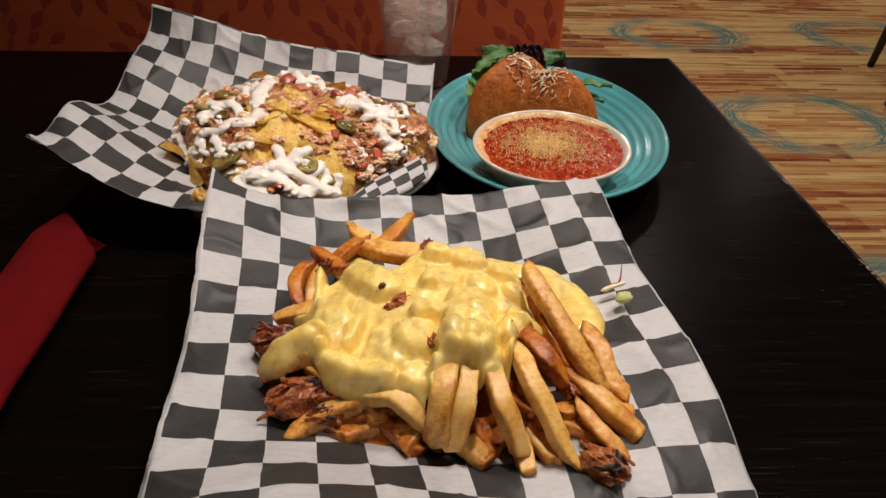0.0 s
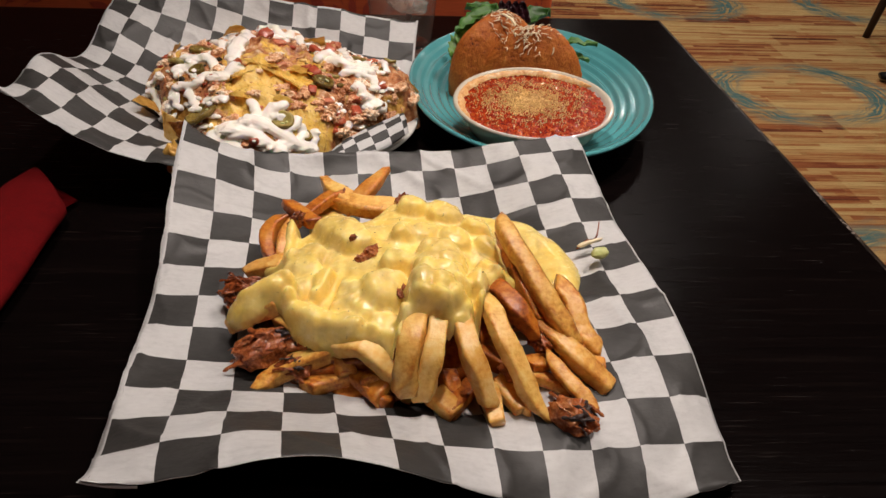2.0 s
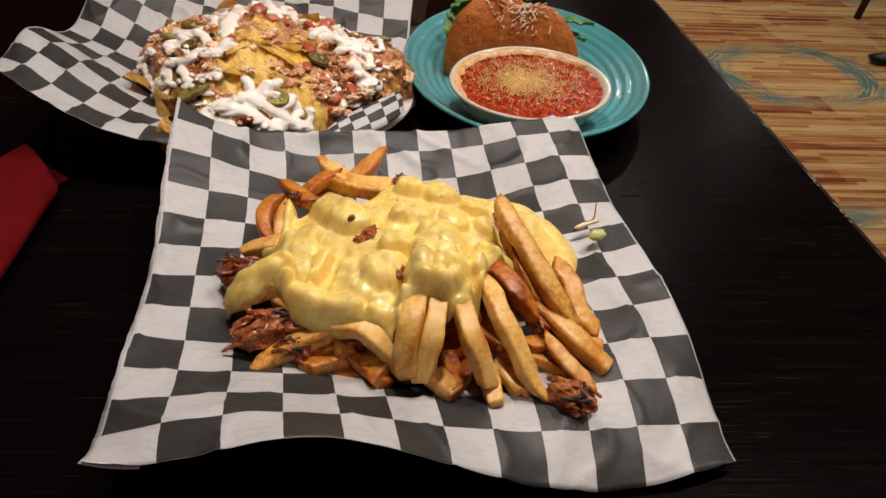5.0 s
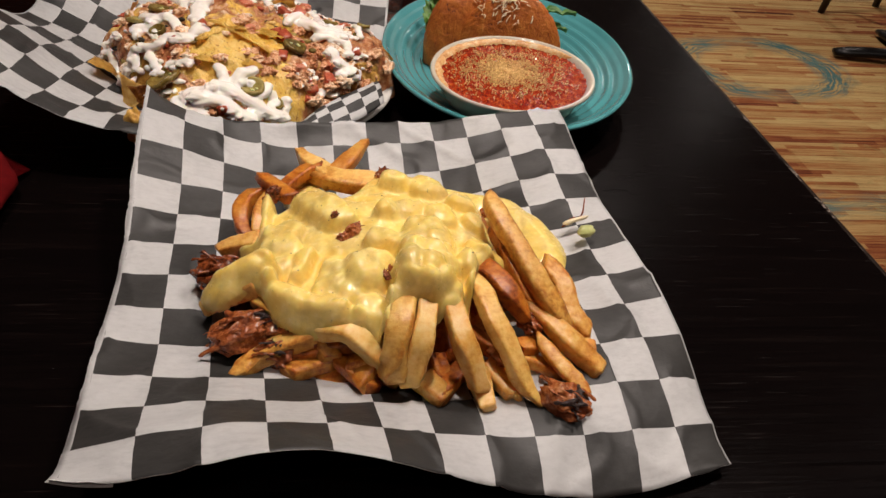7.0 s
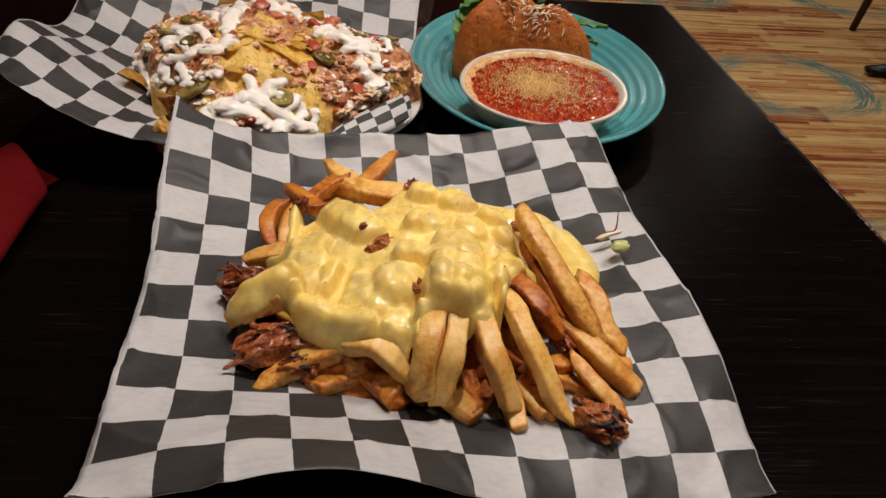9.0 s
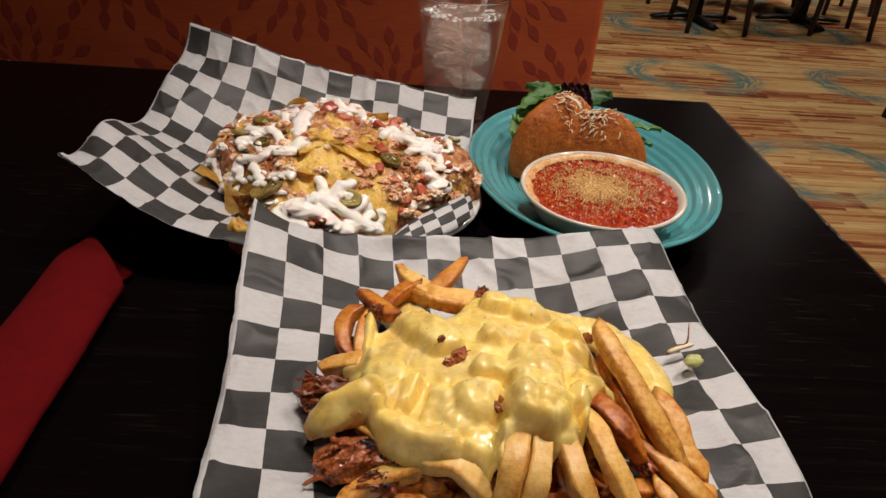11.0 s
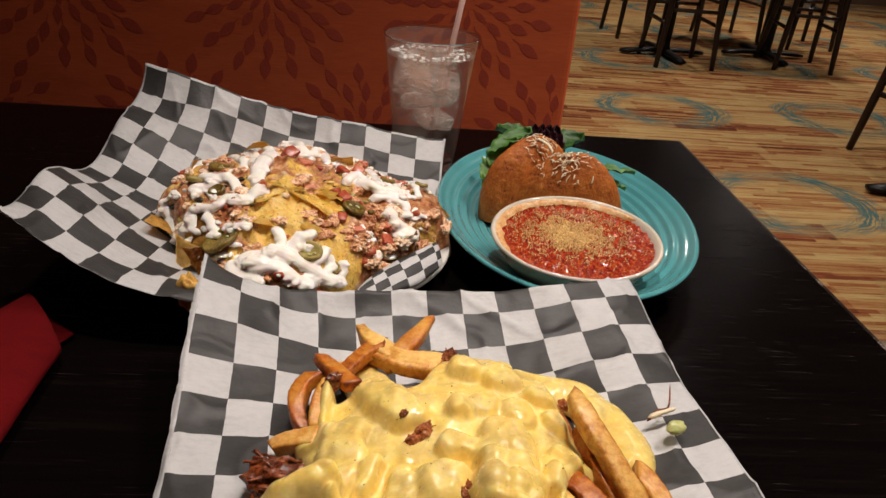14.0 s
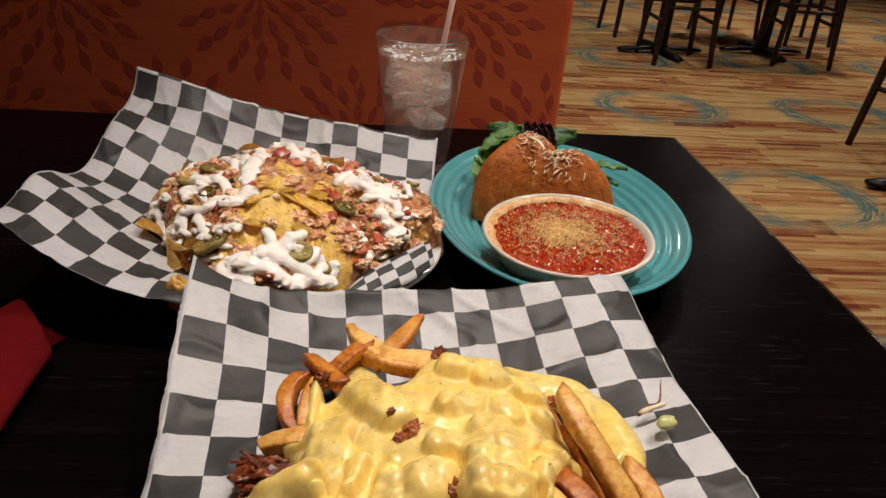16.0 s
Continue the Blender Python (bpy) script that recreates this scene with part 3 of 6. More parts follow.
def bench(name, x0, x1, face_y, sign, label, printed):
    """Upholstered booth bench whose back faces along -sign*y at face_y."""
    ob = thing(name, ((x0 + x1) / 2, face_y, 0), label, "bench")
    back = lambda y0, y1, z0, z1, bev: box((x0, min(y0, y1), z0), (x1, max(y0, y1), z1), bev, 3)
    cushion = part("backrest", back(face_y, face_y + sign * 0.10, 0.36, 1.14, 0.012), FABRIC, ob, "rust-orange fabric with dark red flowers", smooth=False)
    part("back_frame", box((x0 - 0.0, min(face_y + sign * 0.101, face_y + sign * 0.15), 0.0), (x1 + 0.012, max(face_y + sign * 0.101, face_y + sign * 0.15), 1.16), 0.004), BENCH_SIDE, ob, smooth=False)
    part("seat", back(face_y - sign * 0.002, face_y - sign * 0.46, 0.36, 0.47, 0.02), BENCH_SIDE, ob, smooth=False)
    part("plinth", back(face_y - sign * 0.05, face_y - sign * 0.40, 0.0, 0.359, 0.003), DARK_WOOD, ob, smooth=False)
    rng = random.Random(5)
    rings = ((0.016, 8, petal_mesh(0.028, 0.0070, 0.006)), (0.044, 13, petal_mesh(0.034, 0.0092, 0.008)), (0.078, 16, petal_mesh(0.037, 0.0108, 0.010)), (0.112, 17, petal_mesh(0.040, 0.0118, 0.014)))
    for cx, cz in printed:
        for k, (r, count, data) in enumerate(rings):
            for i in range(count):
                a = 360 * (i + 0.5 * (k % 2)) / count + rng.uniform(-2.5, 2.5)
                x, z = cx + r * math.cos(radians(a)), cz + r * math.sin(radians(a))
                tip = (cx + (r + 0.045) * math.cos(radians(a)), cz + (r + 0.045) * math.sin(radians(a)))
                if max(x, tip[0]) > x1 - 0.012 or min(z, tip[1]) < 0.48:
                    continue
                leaf_ob = new("petal", data)
                leaf_ob.parent = cushion
                leaf_ob.matrix_basis = ob.matrix_basis.inverted() @ pose(x, face_y - sign * 0.0004, z, 0, -a, 0) @ Matrix.Diagonal((rng.uniform(0.9, 1.08), 1, rng.uniform(0.9, 1.1), 1))
    return ob


BENCH_Y = 1.28
PRINT = [(cx, 0.857) for cx in (-0.604, -0.263, 0.078)] + [(cx, 0.600) for cx in (-0.775, -0.434, -0.093, 0.248)]
bench("booth_bench", -0.93, 0.271, BENCH_Y, 1, "booth bench with rust-orange flowered backrest", PRINT)
bench("booth_bench", -0.93, 0.30, -0.52, -1, "plain rust-orange booth bench behind the table", [])


# ---------------------------------------------------------------- stools and high tables
def bar_stool(x, y, turn):
    ob = thing("bar_stool", (x, y, 0), "dark wooden bar stool with black seat", "stool", "bar stools at high tables", turn=turn)
    for sx in (-1, 1):
        for sy in (-1, 1):
            part("leg", tube([(sx * 0.20, sy * 0.20, 0), (sx * 0.175, sy * 0.175, 0.36), (sx * 0.15, sy * 0.15, 0.73)], 0.040, 8, 6, square=4.0, taper=(0.85, 1.0), ends=0.9), DARK_WOOD, ob, local=True)
    for z, w in ((0.29, 0.181), (0.38, 0.175)):
        for s in (-1, 1):
            if z > 0.3:
                part("stretcher", tube([(-w, s * w, z), (w, s * w, z)], 0.024, 8, 4, square=4.0, ends=1.0), DARK_WOOD, ob, local=True)
            else:
                part("stretcher", tube([(s * w, -w, z), (s * w, w, z)], 0.024, 8, 4, square=4.0, ends=1.0), DARK_WOOD, ob, local=True)
    part("seat", box((-0.20, -0.20, 0.73), (0.20, 0.20, 0.79), 0.02, 3), SEAT, ob, local=True)
    part("backrest", box((-0.19, 0.165, 0.79), (0.19, 0.20, 1.10), 0.012), SEAT, ob, local=True)
    return ob


def pedestal_table(x, y, height, turn, size=0.75):
    ob = thing("pedestal_table", (x, y, 0), "dark wooden table on a black cross-foot pedestal", "table", "pedestal tables", turn=turn)
    part("tabletop", box((-size / 2, -size / 2, height - 0.04), (size / 2, size / 2, height), 0.006), WOOD, ob, smooth=False, local=True)
    part("column", lathe([(0, 0.02), (0.07, 0.02), (0.05, 0.07), (0.05, height - 0.05), (0.12, height - 0.041), (0, height - 0.041)], 20), BLACK_METAL, ob, local=True)
    for a in (0, 90):
        bm = tube([(-0.33, 0, 0.022), (-0.15, 0, 0.035), (0.15, 0, 0.035), (0.33, 0, 0.022)], 0.075, 10, 9, flat=0.42, square=3.0, taper=(1, 1), ends=0.7)
        bm.transform(pose(0, 0, 0, 0, 0, a))
        part("foot", bm, BLACK_METAL, ob, local=True)
    return ob


pedestal_table(1.88, 5.16, 1.06, 8)
pedestal_table(2.74, 5.33, 1.06, 4)
bar_stool(1.90, 4.93, 180)
bar_stool(2.85, 5.06, 172)
bar_stool(1.86, 5.88, 5)
bar_stool(2.74, 6.08, 10)
bar_stool(3.3, 5.9, 5)
pedestal_table(2.28, 2.59, 1.06, -10)
bar_stool(2.466, 3.09, 20)


# ---------------------------------------------------------------- checked paper liners
CHECK_LO, CHECK_HI = -0.1, 12.1


def liner(label, net_x, net_y, net_z, u_range, v_range, keep, seed):
    """A waxed sheet bent as a spline patch (millimetres, z from the table top), creased a little; UV counts its checks."""
    nx, nz, steps = len(net_x), len(net_z), 120
    us, vs = np.linspace(*u_range, steps + 1), np.linspace(*v_range, steps + 1)
    unit = lambda q: (q - CHECK_LO) / (CHECK_HI - CHECK_LO)
    bu, bv = spline_basis(nx, unit(us)), spline_basis(nx, unit(vs))
    zu, zv = spline_basis(nz, unit(us)), spline_basis(nz, unit(vs))
    px, py, pz = bv @ np.array(net_x) @ bu.T, bv @ np.array(net_y) @ bu.T, zv @ np.array(net_z) @ zu.T
    bm = bmesh.new()
    layer = bm.loops.layers.uv.new("checks")
    grid = []
    for j in range(steps + 1):
        row = []
        for i in range(steps + 1):
            q = Vector((us[i] * 0.8 + seed, vs[j] * 0.8, seed))
            fold = 1.0 - abs(noise.noise(q * 0.9)) * 2.0
            dz = 0.0011 * noise.noise(q * 1.9) + 0.0019 * max(0, fold) ** 7
            row.append(bm.verts.new((px[j, i] / 1000, py[j, i] / 1000, TABLE + max(0.0025, pz[j, i] / 1000 + dz))))
        grid.append(row)
    for j in range(steps):
        for i in range(steps):
            u, v = us[i], vs[j]
            if not keep(u, v):
                continue
            f = bm.faces.new((grid[j][i], grid[j + 1][i], grid[j + 1][i + 1], grid[j][i + 1]))
            for loop, (a, b) in zip(f.loops, ((i, j), (i, j + 1), (i + 1, j + 1), (i + 1, j))):
                loop[layer].uv = (us[a], vs[b])
    bmesh.ops.delete(bm, geom=[v for v in bm.verts if not v.link_faces], context="VERTS")
    ob = solo("basket_liner", bm, PAPER, (net_x[2][2] / 1000, net_y[2][2] / 1000, TABLE), label, "paper liner", "checked basket liners")
    solid = ob.modifiers.new("thickness", "SOLIDIFY")
    solid.thickness, solid.offset = 0.00025, 0
    # the sheet below it shows as a ragged white strip along one edge
    strip = bmesh.new()
    layer = strip.loops.layers.uv.new("checks")
    rows = []
    for j in range(8, steps + 1):
        out = 0.0012 + 0.0008 * noise.noise(Vector((j * 0.16, seed, 2))) + 0.0006 * noise.noise(Vector((j * 0.9, seed, 5)))
        rows.append([strip.verts.new((px[j, i] / 1000 - out * (1 - i / 8), py[j, i] / 1000, TABLE + max(0.0018, pz[j, i] / 1000 - 0.0016))) for i in range(9)])
    for a, b in zip(rows, rows[1:]):
        for i in range(8):
            f = strip.faces.new((a[i], b[i], b[i + 1], a[i + 1]))
            for loop in f.loops:
                loop[layer].uv = (-2.0 + loop.vert.co.x * 40, loop.vert.co.y * 40)
    under = part("under_sheet", strip, PAPER, ob, "plain white edge of a second sheet")
    under.modifiers.new("thickness", "SOLIDIFY").thickness = 0.00025
    return ob


FRONT_X = [[-148, -110, 0, 85, 142], [-145, -96, -5, 104, 153], [-137, -92, 0, 111, 157], [-126, -71, 25, 131, 180], [-116, -59, 29, 128, 175]]
FRONT_Y = [[458, 441, 500, 459, 495], [394, 419, 434, 433, 440], [314, 296, 333, 321, 344], [201, 205, 228, 233, 242], [163, 157, 189, 172, 193]]
FRONT_Z = [[80, 44, 64, 50, 50, 62, 50], [72, 80, 18, 27, 40, 52, 47], [54, 30, 23, 6, 13, 44, 25], [24, 37, 33, -13, 25, 20, 33],
           [40, 18, 11, 0, 26, 35, 28], [37, 67, 62, 27, 23, 15, -4], [58, 44, 85, 25, -8, 12, 9]]
BACK_X = [[-282, -238, -136, -38, 19], [-284, -235, -140, -36, 13], [-306, -276, -161, -41, 15], [-282, -242, -170, -47, -19], [-304, -261, -161, -51, -7]]
BACK_Y = [[751, 726, 740, 729, 731], [716, 680, 729, 680, 696], [629, 628, 569, 601, 584], [511, 497, 493, 504, 482], [496, 449, 442, 449, 438]]
BACK_Z = [[114, 114, 101, 75, 72, 58, 60], [82, 72, 101, 49, 60, 40, 42], [88, 96, 25, 26, 20, 27, 14], [34, 29, 28, 4, 13, 3, 5],
          [106, 93, 54, -11, 54, 21, -2], [64, 83, 42, 42, 63, 27, 18], [79, 83, 58, 28, 45, 48, 30]]
liner("black-and-white checked waxed paper under cheese fries", FRONT_X, FRONT_Y, FRONT_Z, (-0.09, 12.04), (0.35, 12.0), lambda u, v: True, 1.0)
back_liner = liner("black-and-white checked waxed paper curling up behind nachos", BACK_X, BACK_Y, BACK_Z, (-0.08, 12.08), (-0.09, 12.0), lambda u, v: u + v < 19.0 and v < 13.8 - 0.26 * max(0, u - 5), 4.0)

flap = bmesh.new()
checks = flap.loops.layers.uv.new("checks")
inner = [Vector(p) for p in ((-0.060, 0.472, 0.778), (-0.046, 0.492, 0.784), (-0.034, 0.506, 0.786), (-0.015, 0.527, 0.787), (0.005, 0.547, 0.787))]
outer = [Vector(p) for p in ((-0.056, 0.472, 0.775), (-0.040, 0.474, 0.775), (-0.024, 0.487, 0.776), (-0.006, 0.503, 0.777), (0.010, 0.526, 0.778))]
inner, outer = resample(inner, 31), resample(outer, 31)
rows = [[flap.verts.new(p.lerp(q, j / 10) + Vector((0, 0, 0.003 * math.sin(j * 0.31) + 0.0008 * noise.noise(Vector((i * 0.3, j * 0.4, 2)))))) for j in range(11)] for i, (p, q) in enumerate(zip(inner, outer))]
for i in range(30):
    for j in range(10):
        f = flap.faces.new((rows[i][j], rows[i + 1][j], rows[i + 1][j + 1], rows[i][j + 1]))
        for loop, (a, b) in zip(f.loops, ((i, j), (i + 1, j), (i + 1, j + 1), (i, j + 1))):
            loop[checks].uv = (4.3 + a * 0.20, 8.4 + b * 0.34)
flap_ob = part("folded_edge", flap, PAPER, back_liner)
flap_ob.modifiers.new("thickness", "SOLIDIFY").thickness = 0.00025

# ---------------------------------------------------------------- plates
plate = lathe([(0, 0.004), (0.055, 0.004), (0.062, 0.0), (0.068, 0.002), (0.085, 0.008), (0.107, 0.0185), (0.1085, 0.0205), (0.107, 0.0225), (0.084, 0.012), (0.068, 0.0075), (0, 0.0065)], 96)
plate.transform(Matrix.Translation((-0.090, 0.575, TABLE)))
solo("round_plate", plate, WHITE, (-0.090, 0.575, TABLE), "plain white round plate under the nachos liner", "plate")
under = lathe([(0, 0.0004), (0.098, 0.0004), (0.102, 0.0010), (0.103, 0.0018), (0.100, 0.0022), (0, 0.0019)], 80)
under.transform(Matrix.Translation((0.03, 0.315, TABLE - 0.0)))
solo("round_plate", under, WHITE, (0.03, 0.315, TABLE), "flat white plate under the fries liner", "plate")

rings = [(0, 0.0085), (0.058, 0.0085)]
for k in range(37):
    s = k / 36
    r = 0.058 + 0.056 * s
    z = 0.0085 + 0.022 * s ** 1.35 + 0.0015 * math.cos(s * 2 * math.pi * 6.5) * min(1, 4 * s) * min(1, 5 * (1 - s))
    rings.append((r, z))
rings += [(0.1165, 0.0335), (0.1185, 0.0345), (0.1205, 0.0335), (0.1200, 0.0310), (0.108, 0.0225), (0.090, 0.0130), (0.066, 0.0050), (0.062, 0.0), (0.056, 0.0), (0.054, 0.004), (0, 0.004)]
PLATE_AT = (0.1275, 0.642, TABLE)
oval_platter = thing("oval_platter", PLATE_AT, "turquoise glazed stoneware platter with ringed rim", "plate", turn=-2.6)
OVAL = (0.983, 1.388)
part("ringed_rim", lathe(rings[1:-4], 128, OVAL), TEAL, oval_platter, "turquoise rim with raised rings", local=True)
part("well", lathe(rings[:2], 128, OVAL), TEAL, oval_platter, local=True)
part("foot_ring", lathe(rings[-5:], 96, OVAL), TEAL, oval_platter, local=True)

# ---------------------------------------------------------------- sauce dish
DISH_AT = (0.117, 0.547, TABLE + 0.010)
LEANS = pose(*DISH_AT, 7, 0, -9)
sauce_dish = new("sauce_dish")
sauce_dish.matrix_basis = LEANS
tagged(sauce_dish, "cream glazed oval dish full of red marinara", "dish")
OV = (1.0, 0.86)
part("dish_body", lathe([(0, 0.0), (0.040, 0.0), (0.050, 0.010), (0.060, 0.026), (0.0665, 0.038), (0.0690, 0.041), (0.0680, 0.0430), (0.0655, 0.0425), (0.0625, 0.039), (0.055, 0.022), (0.044, 0.008), (0, 0.006)], 96, OV), CREAM, sauce_dish, local=True)
bm = lathe([(0, 0.0395), (0.012, 0.0398), (0.024, 0.0393), (0.036, 0.0395), (0.046, 0.0385), (0.054, 0.0375), (0.0625, 0.0388)], 96, OV)
bmesh.ops.subdivide_edges(bm, edges=bm.edges[:], cuts=2, use_grid_fill=True)
for v in bm.verts:
    v.co.z += 0.0016 * noise.fractal(v.co * 300, 0.8, 2.0, 3)
sauce = part("marinara", bm, SAUCE, sauce_dish, "glossy red tomato sauce", local=True)
rng = random.Random(11)
grains = bmesh.new()
for k in range(6500):
    a, r = rng.uniform(0, 2 * math.pi), abs(rng.gauss(0, 0.80))
    x, y = r * math.cos(a) * 0.040 - 0.004, r * math.sin(a) * 0.030 + 0.004
    if math.hypot(x, y / 0.86) > 0.056 or noise.noise(Vector((x * 140, y * 140, 3))) < rng.uniform(-0.7, 0.25) + 0.25 * (r - 0.5):
        continue
    m = Matrix.Translation((x, y, 0.0406 + rng.uniform(-0.0004, 0.0004))) @ Euler([rng.uniform(0, 6) for _ in range(3)]).to_matrix().to_4x4() @ Matrix.Diagonal((rng.uniform(0.0003, 0.0012), 0.0003, 0.00025, 1))
    bmesh.ops.create_cube(grains, size=2, matrix=m)
tagged(part("grated_parmesan", grains, GRAIN, sauce, "toasted crumbs of grated parmesan", smooth=False, local=True), kind="stuff")
# a baked crust clings to the far rim
crust = bmesh.new()
rows = []
for k in range(91):
    a = radians(25 + 2.35 * k)
    fade = min(1.0, k / 14, (90 - k) / 14)
    wide = (0.0035 + 0.0042 * fade + 0.0030 * noise.noise(Vector((k * 0.30, 1, 0))) + 0.0012 * noise.noise(Vector((k * 1.1, 5, 0)))) * (0.35 + 0.65 * fade)
    row = []
    for j in range(7):
        s = j / 6
        r = 0.0662 - wide * s
        z = 0.0412 + 0.0016 * math.sin(math.pi * s) + 0.0010 * noise.noise(Vector((k * 0.9, j * 0.8, 3))) - 0.0022 * s
        row.append(crust.verts.new((r * math.cos(a), r * OV[1] * math.sin(a), z)))
    rows.append(row)
for p, q in zip(rows, rows[1:]):
    for j in range(6):
        crust.faces.new((p[j], q[j], q[j + 1], p[j + 1]))
bmesh.ops.recalc_face_normals(crust, faces=crust.faces[:])
part("baked_crust", crust, BAKED, sauce_dish, "toasted cheese and sauce baked onto the rim", local=True)


# ---------------------------------------------------------------- breaded patties, leaves, grated cheese
def patty(x, y, turn, lean, size, seed, label):
    bm = bmesh.new()
    bmesh.ops.create_icosphere(bm, subdivisions=6, radius=1)
    for v in bm.verts:
        c = v.co.copy()
        z = c.z ** 0.86 * size[2] if c.z > 0 else c.z * 0.006
        real = Vector((c.x * size[0], c.y * size[1], z)) + Vector((seed, 0, 0))
        d = 1 + 0.05 * noise.noise(real * 28) + 0.012 * noise.noise(real * 260) + 0.012 * noise.noise(real * 620)
        v.co = Vector((c.x * size[0], c.y * size[1] * (1.0 - 0.15 * max(0, c.z)), z)) * d
    ob = new("breaded_patty", link_mesh("breaded_patty", bm, BREAD))
    ob.matrix_basis = pose(x, y, TABLE + 0.0155, lean, 0, turn)
    return tagged(ob, label, "fried patty", "breaded patties")


rear_patty = patty(0.097, 0.660, 24, -4, (0.051, 0.025, 0.0745), 1, "golden-brown breaded half-moon patty leaning on leaves")
near_patty = patty(0.1275, 0.627, -11, -8, (0.051, 0.020, 0.0715), 5, "golden-brown breaded half-moon patty behind sauce dish")


def skin_of(host):
    """A host's points in the world."""
    co = np.empty(len(host.data.vertices) * 3)
    host.data.vertices.foreach_get("co", co)
    m = np.array(host.matrix_basis)
    return co.reshape(-1, 3) @ m[:3, :3].T + m[:3, 3]


SKIN = np.concatenate([skin_of(rear_patty), skin_of(near_patty)])


def fallen_on(x, y):
    """The height at which something dropped at x, y comes to rest on the patties."""
    near = SKIN[(np.abs(SKIN[:, 0] - x) < 0.0016) & (np.abs(SKIN[:, 1] - y) < 0.0016)]
    return float(near[:, 2].max()) if len(near) else 0.0


rng = random.Random(3)
cheese_top = thing("grated_cheese", (0.112, 0.650, TABLE + 0.07), "pale grated cheese sprinkled on breaded patties", "cheese")
part("melted_clump", tube([(0.099, 0.656, 0.8405), (0.104, 0.648, 0.8405), (0.1075, 0.641, 0.8385), (0.1085, 0.637, 0.8350)], 0.0042, 8, 16, flat=0.5, taper=(1.0, 0.55), rough=0.8, seed=4), SHRED, cheese_top, "melted clump of pale cheese")
made = 0
while made < 150:
    near = made % 5 < 3
    x, y = (rng.gauss(0.120, 0.011), rng.gauss(0.630, 0.006)) if near else (rng.gauss(0.104, 0.009), rng.gauss(0.658, 0.007))
    z = fallen_on(x, y)
    if z < 0.812:
        continue
    made += 1
    a, l = rng.uniform(0, 3.14), rng.uniform(0.003, 0.008)
    ends = []
    for s in (-1, 1):
        ex, ey = x + s * math.cos(a) * l / 2, y + s * math.sin(a) * l * 0.25
        ez = fallen_on(ex, ey)
        ends.append((ex, ey, max(ez, z - 0.0025) + 0.0008))
    part("shred", tube([ends[0], (x + rng.gauss(0, 0.0010), y, max(z, (ends[0][2] + ends[1][2]) / 2 - 0.001) + 0.0010), ends[1]], rng.uniform(0.0008, 0.0015), 5, 7, flat=0.6, rough=0.6, seed=made), SHRED, cheese_top)


def leaf(name, x, y, z, length, width, turn, rise, curl, material, label, frill=0.0, seed=0):
    bm = bmesh.new()
    n, m = 14, 8
    rows = []
    for i in range(n + 1):
        s = i / n
        w = width * math.sin(math.pi * min(1, s ** 0.8)) ** 0.7 * (1 - 0.2 * s) + 0.0008
        row = []
        for j in range(m + 1):
            q = j / m * 2 - 1
            co = Vector((q * w / 2, s * length, curl * math.sin(math.pi * s) * length + 0.22 * width * q * q + 0.003 * noise.noise(Vector((s * 5, q * 2, seed))) + frill * abs(q) ** 3 * math.sin(s * 34 + seed)))
            row.append(bm.verts.new(co))
        rows.append(row)
    for a, b in zip(rows, rows[1:]):
        for j in range(m):
            bm.faces.new((a[j], a[j + 1], b[j + 1], b[j]))
    ob = new(name, link_mesh(name, bm, material))
    ob.matrix_basis = pose(x, y, z, rise, 0, turn)
    solid = ob.modifiers.new("thickness", "SOLIDIFY")
    solid.thickness = 0.0006
    return tagged(ob, label, "leaf", "salad leaves")


GREEN = "fresh green spinach leaf under breaded patties"
leaf("spinach_leaf", 0.099, 0.691, TABLE + 0.085, 0.050, 0.026, 110, -26, 0.06, LEAF, GREEN, 0.0015, 1)
leaf("spinach_leaf", 0.086, 0.684, TABLE + 0.076, 0.038, 0.030, 122, -34, 0.06, LEAF_LIGHT, GREEN, 0.002, 2)
leaf("spinach_leaf", 0.075, 0.674, TABLE + 0.064, 0.034, 0.029, 126, -34, 0.08, LEAF_LIGHT, GREEN, 0.003, 3)
leaf("spinach_leaf", 0.070, 0.664, TABLE + 0.052, 0.026, 0.022, 132, -32, 0.08, LEAF_LIGHT, GREEN, 0.003, 8)
leaf("spinach_leaf", 0.104, 0.698, TABLE + 0.060, 0.046, 0.034, 60, 20, 0.15, LEAF, GREEN, 0.001, 4)
leaf("spinach_leaf", 0.120, 0.690, TABLE + 0.064, 0.040, 0.036, -66, 16, 0.12, LEAF, GREEN, 0.001, 5)
leaf("spinach_leaf", 0.152, 0.670, TABLE + 0.056, 0.046, 0.014, -100, 4, 0.06, LEAF, GREEN, 0.001, 6)
leaf("spinach_leaf", 0.154, 0.660, TABLE + 0.050, 0.036, 0.013, -95, -8, 0.08, LEAF_LIGHT, GREEN, 0.001, 7)
for k in range(4):
    leaf("lettuce_leaf", 0.104 + 0.006 * k, 0.690, TABLE + 0.052, 0.040, 0.022, 8 - 6 * k, 70, 0.1, PURPLE, "frilled dark purple lettuce leaf behind breaded patties", 0.004, 10 + k)


# ---------------------------------------------------------------- cheese fries
fries = thing("cheese_fries", (0.02, 0.31, TABLE + 0.015), "heap of golden fries with cheese sauce and pork", "fries")


COVERED = []


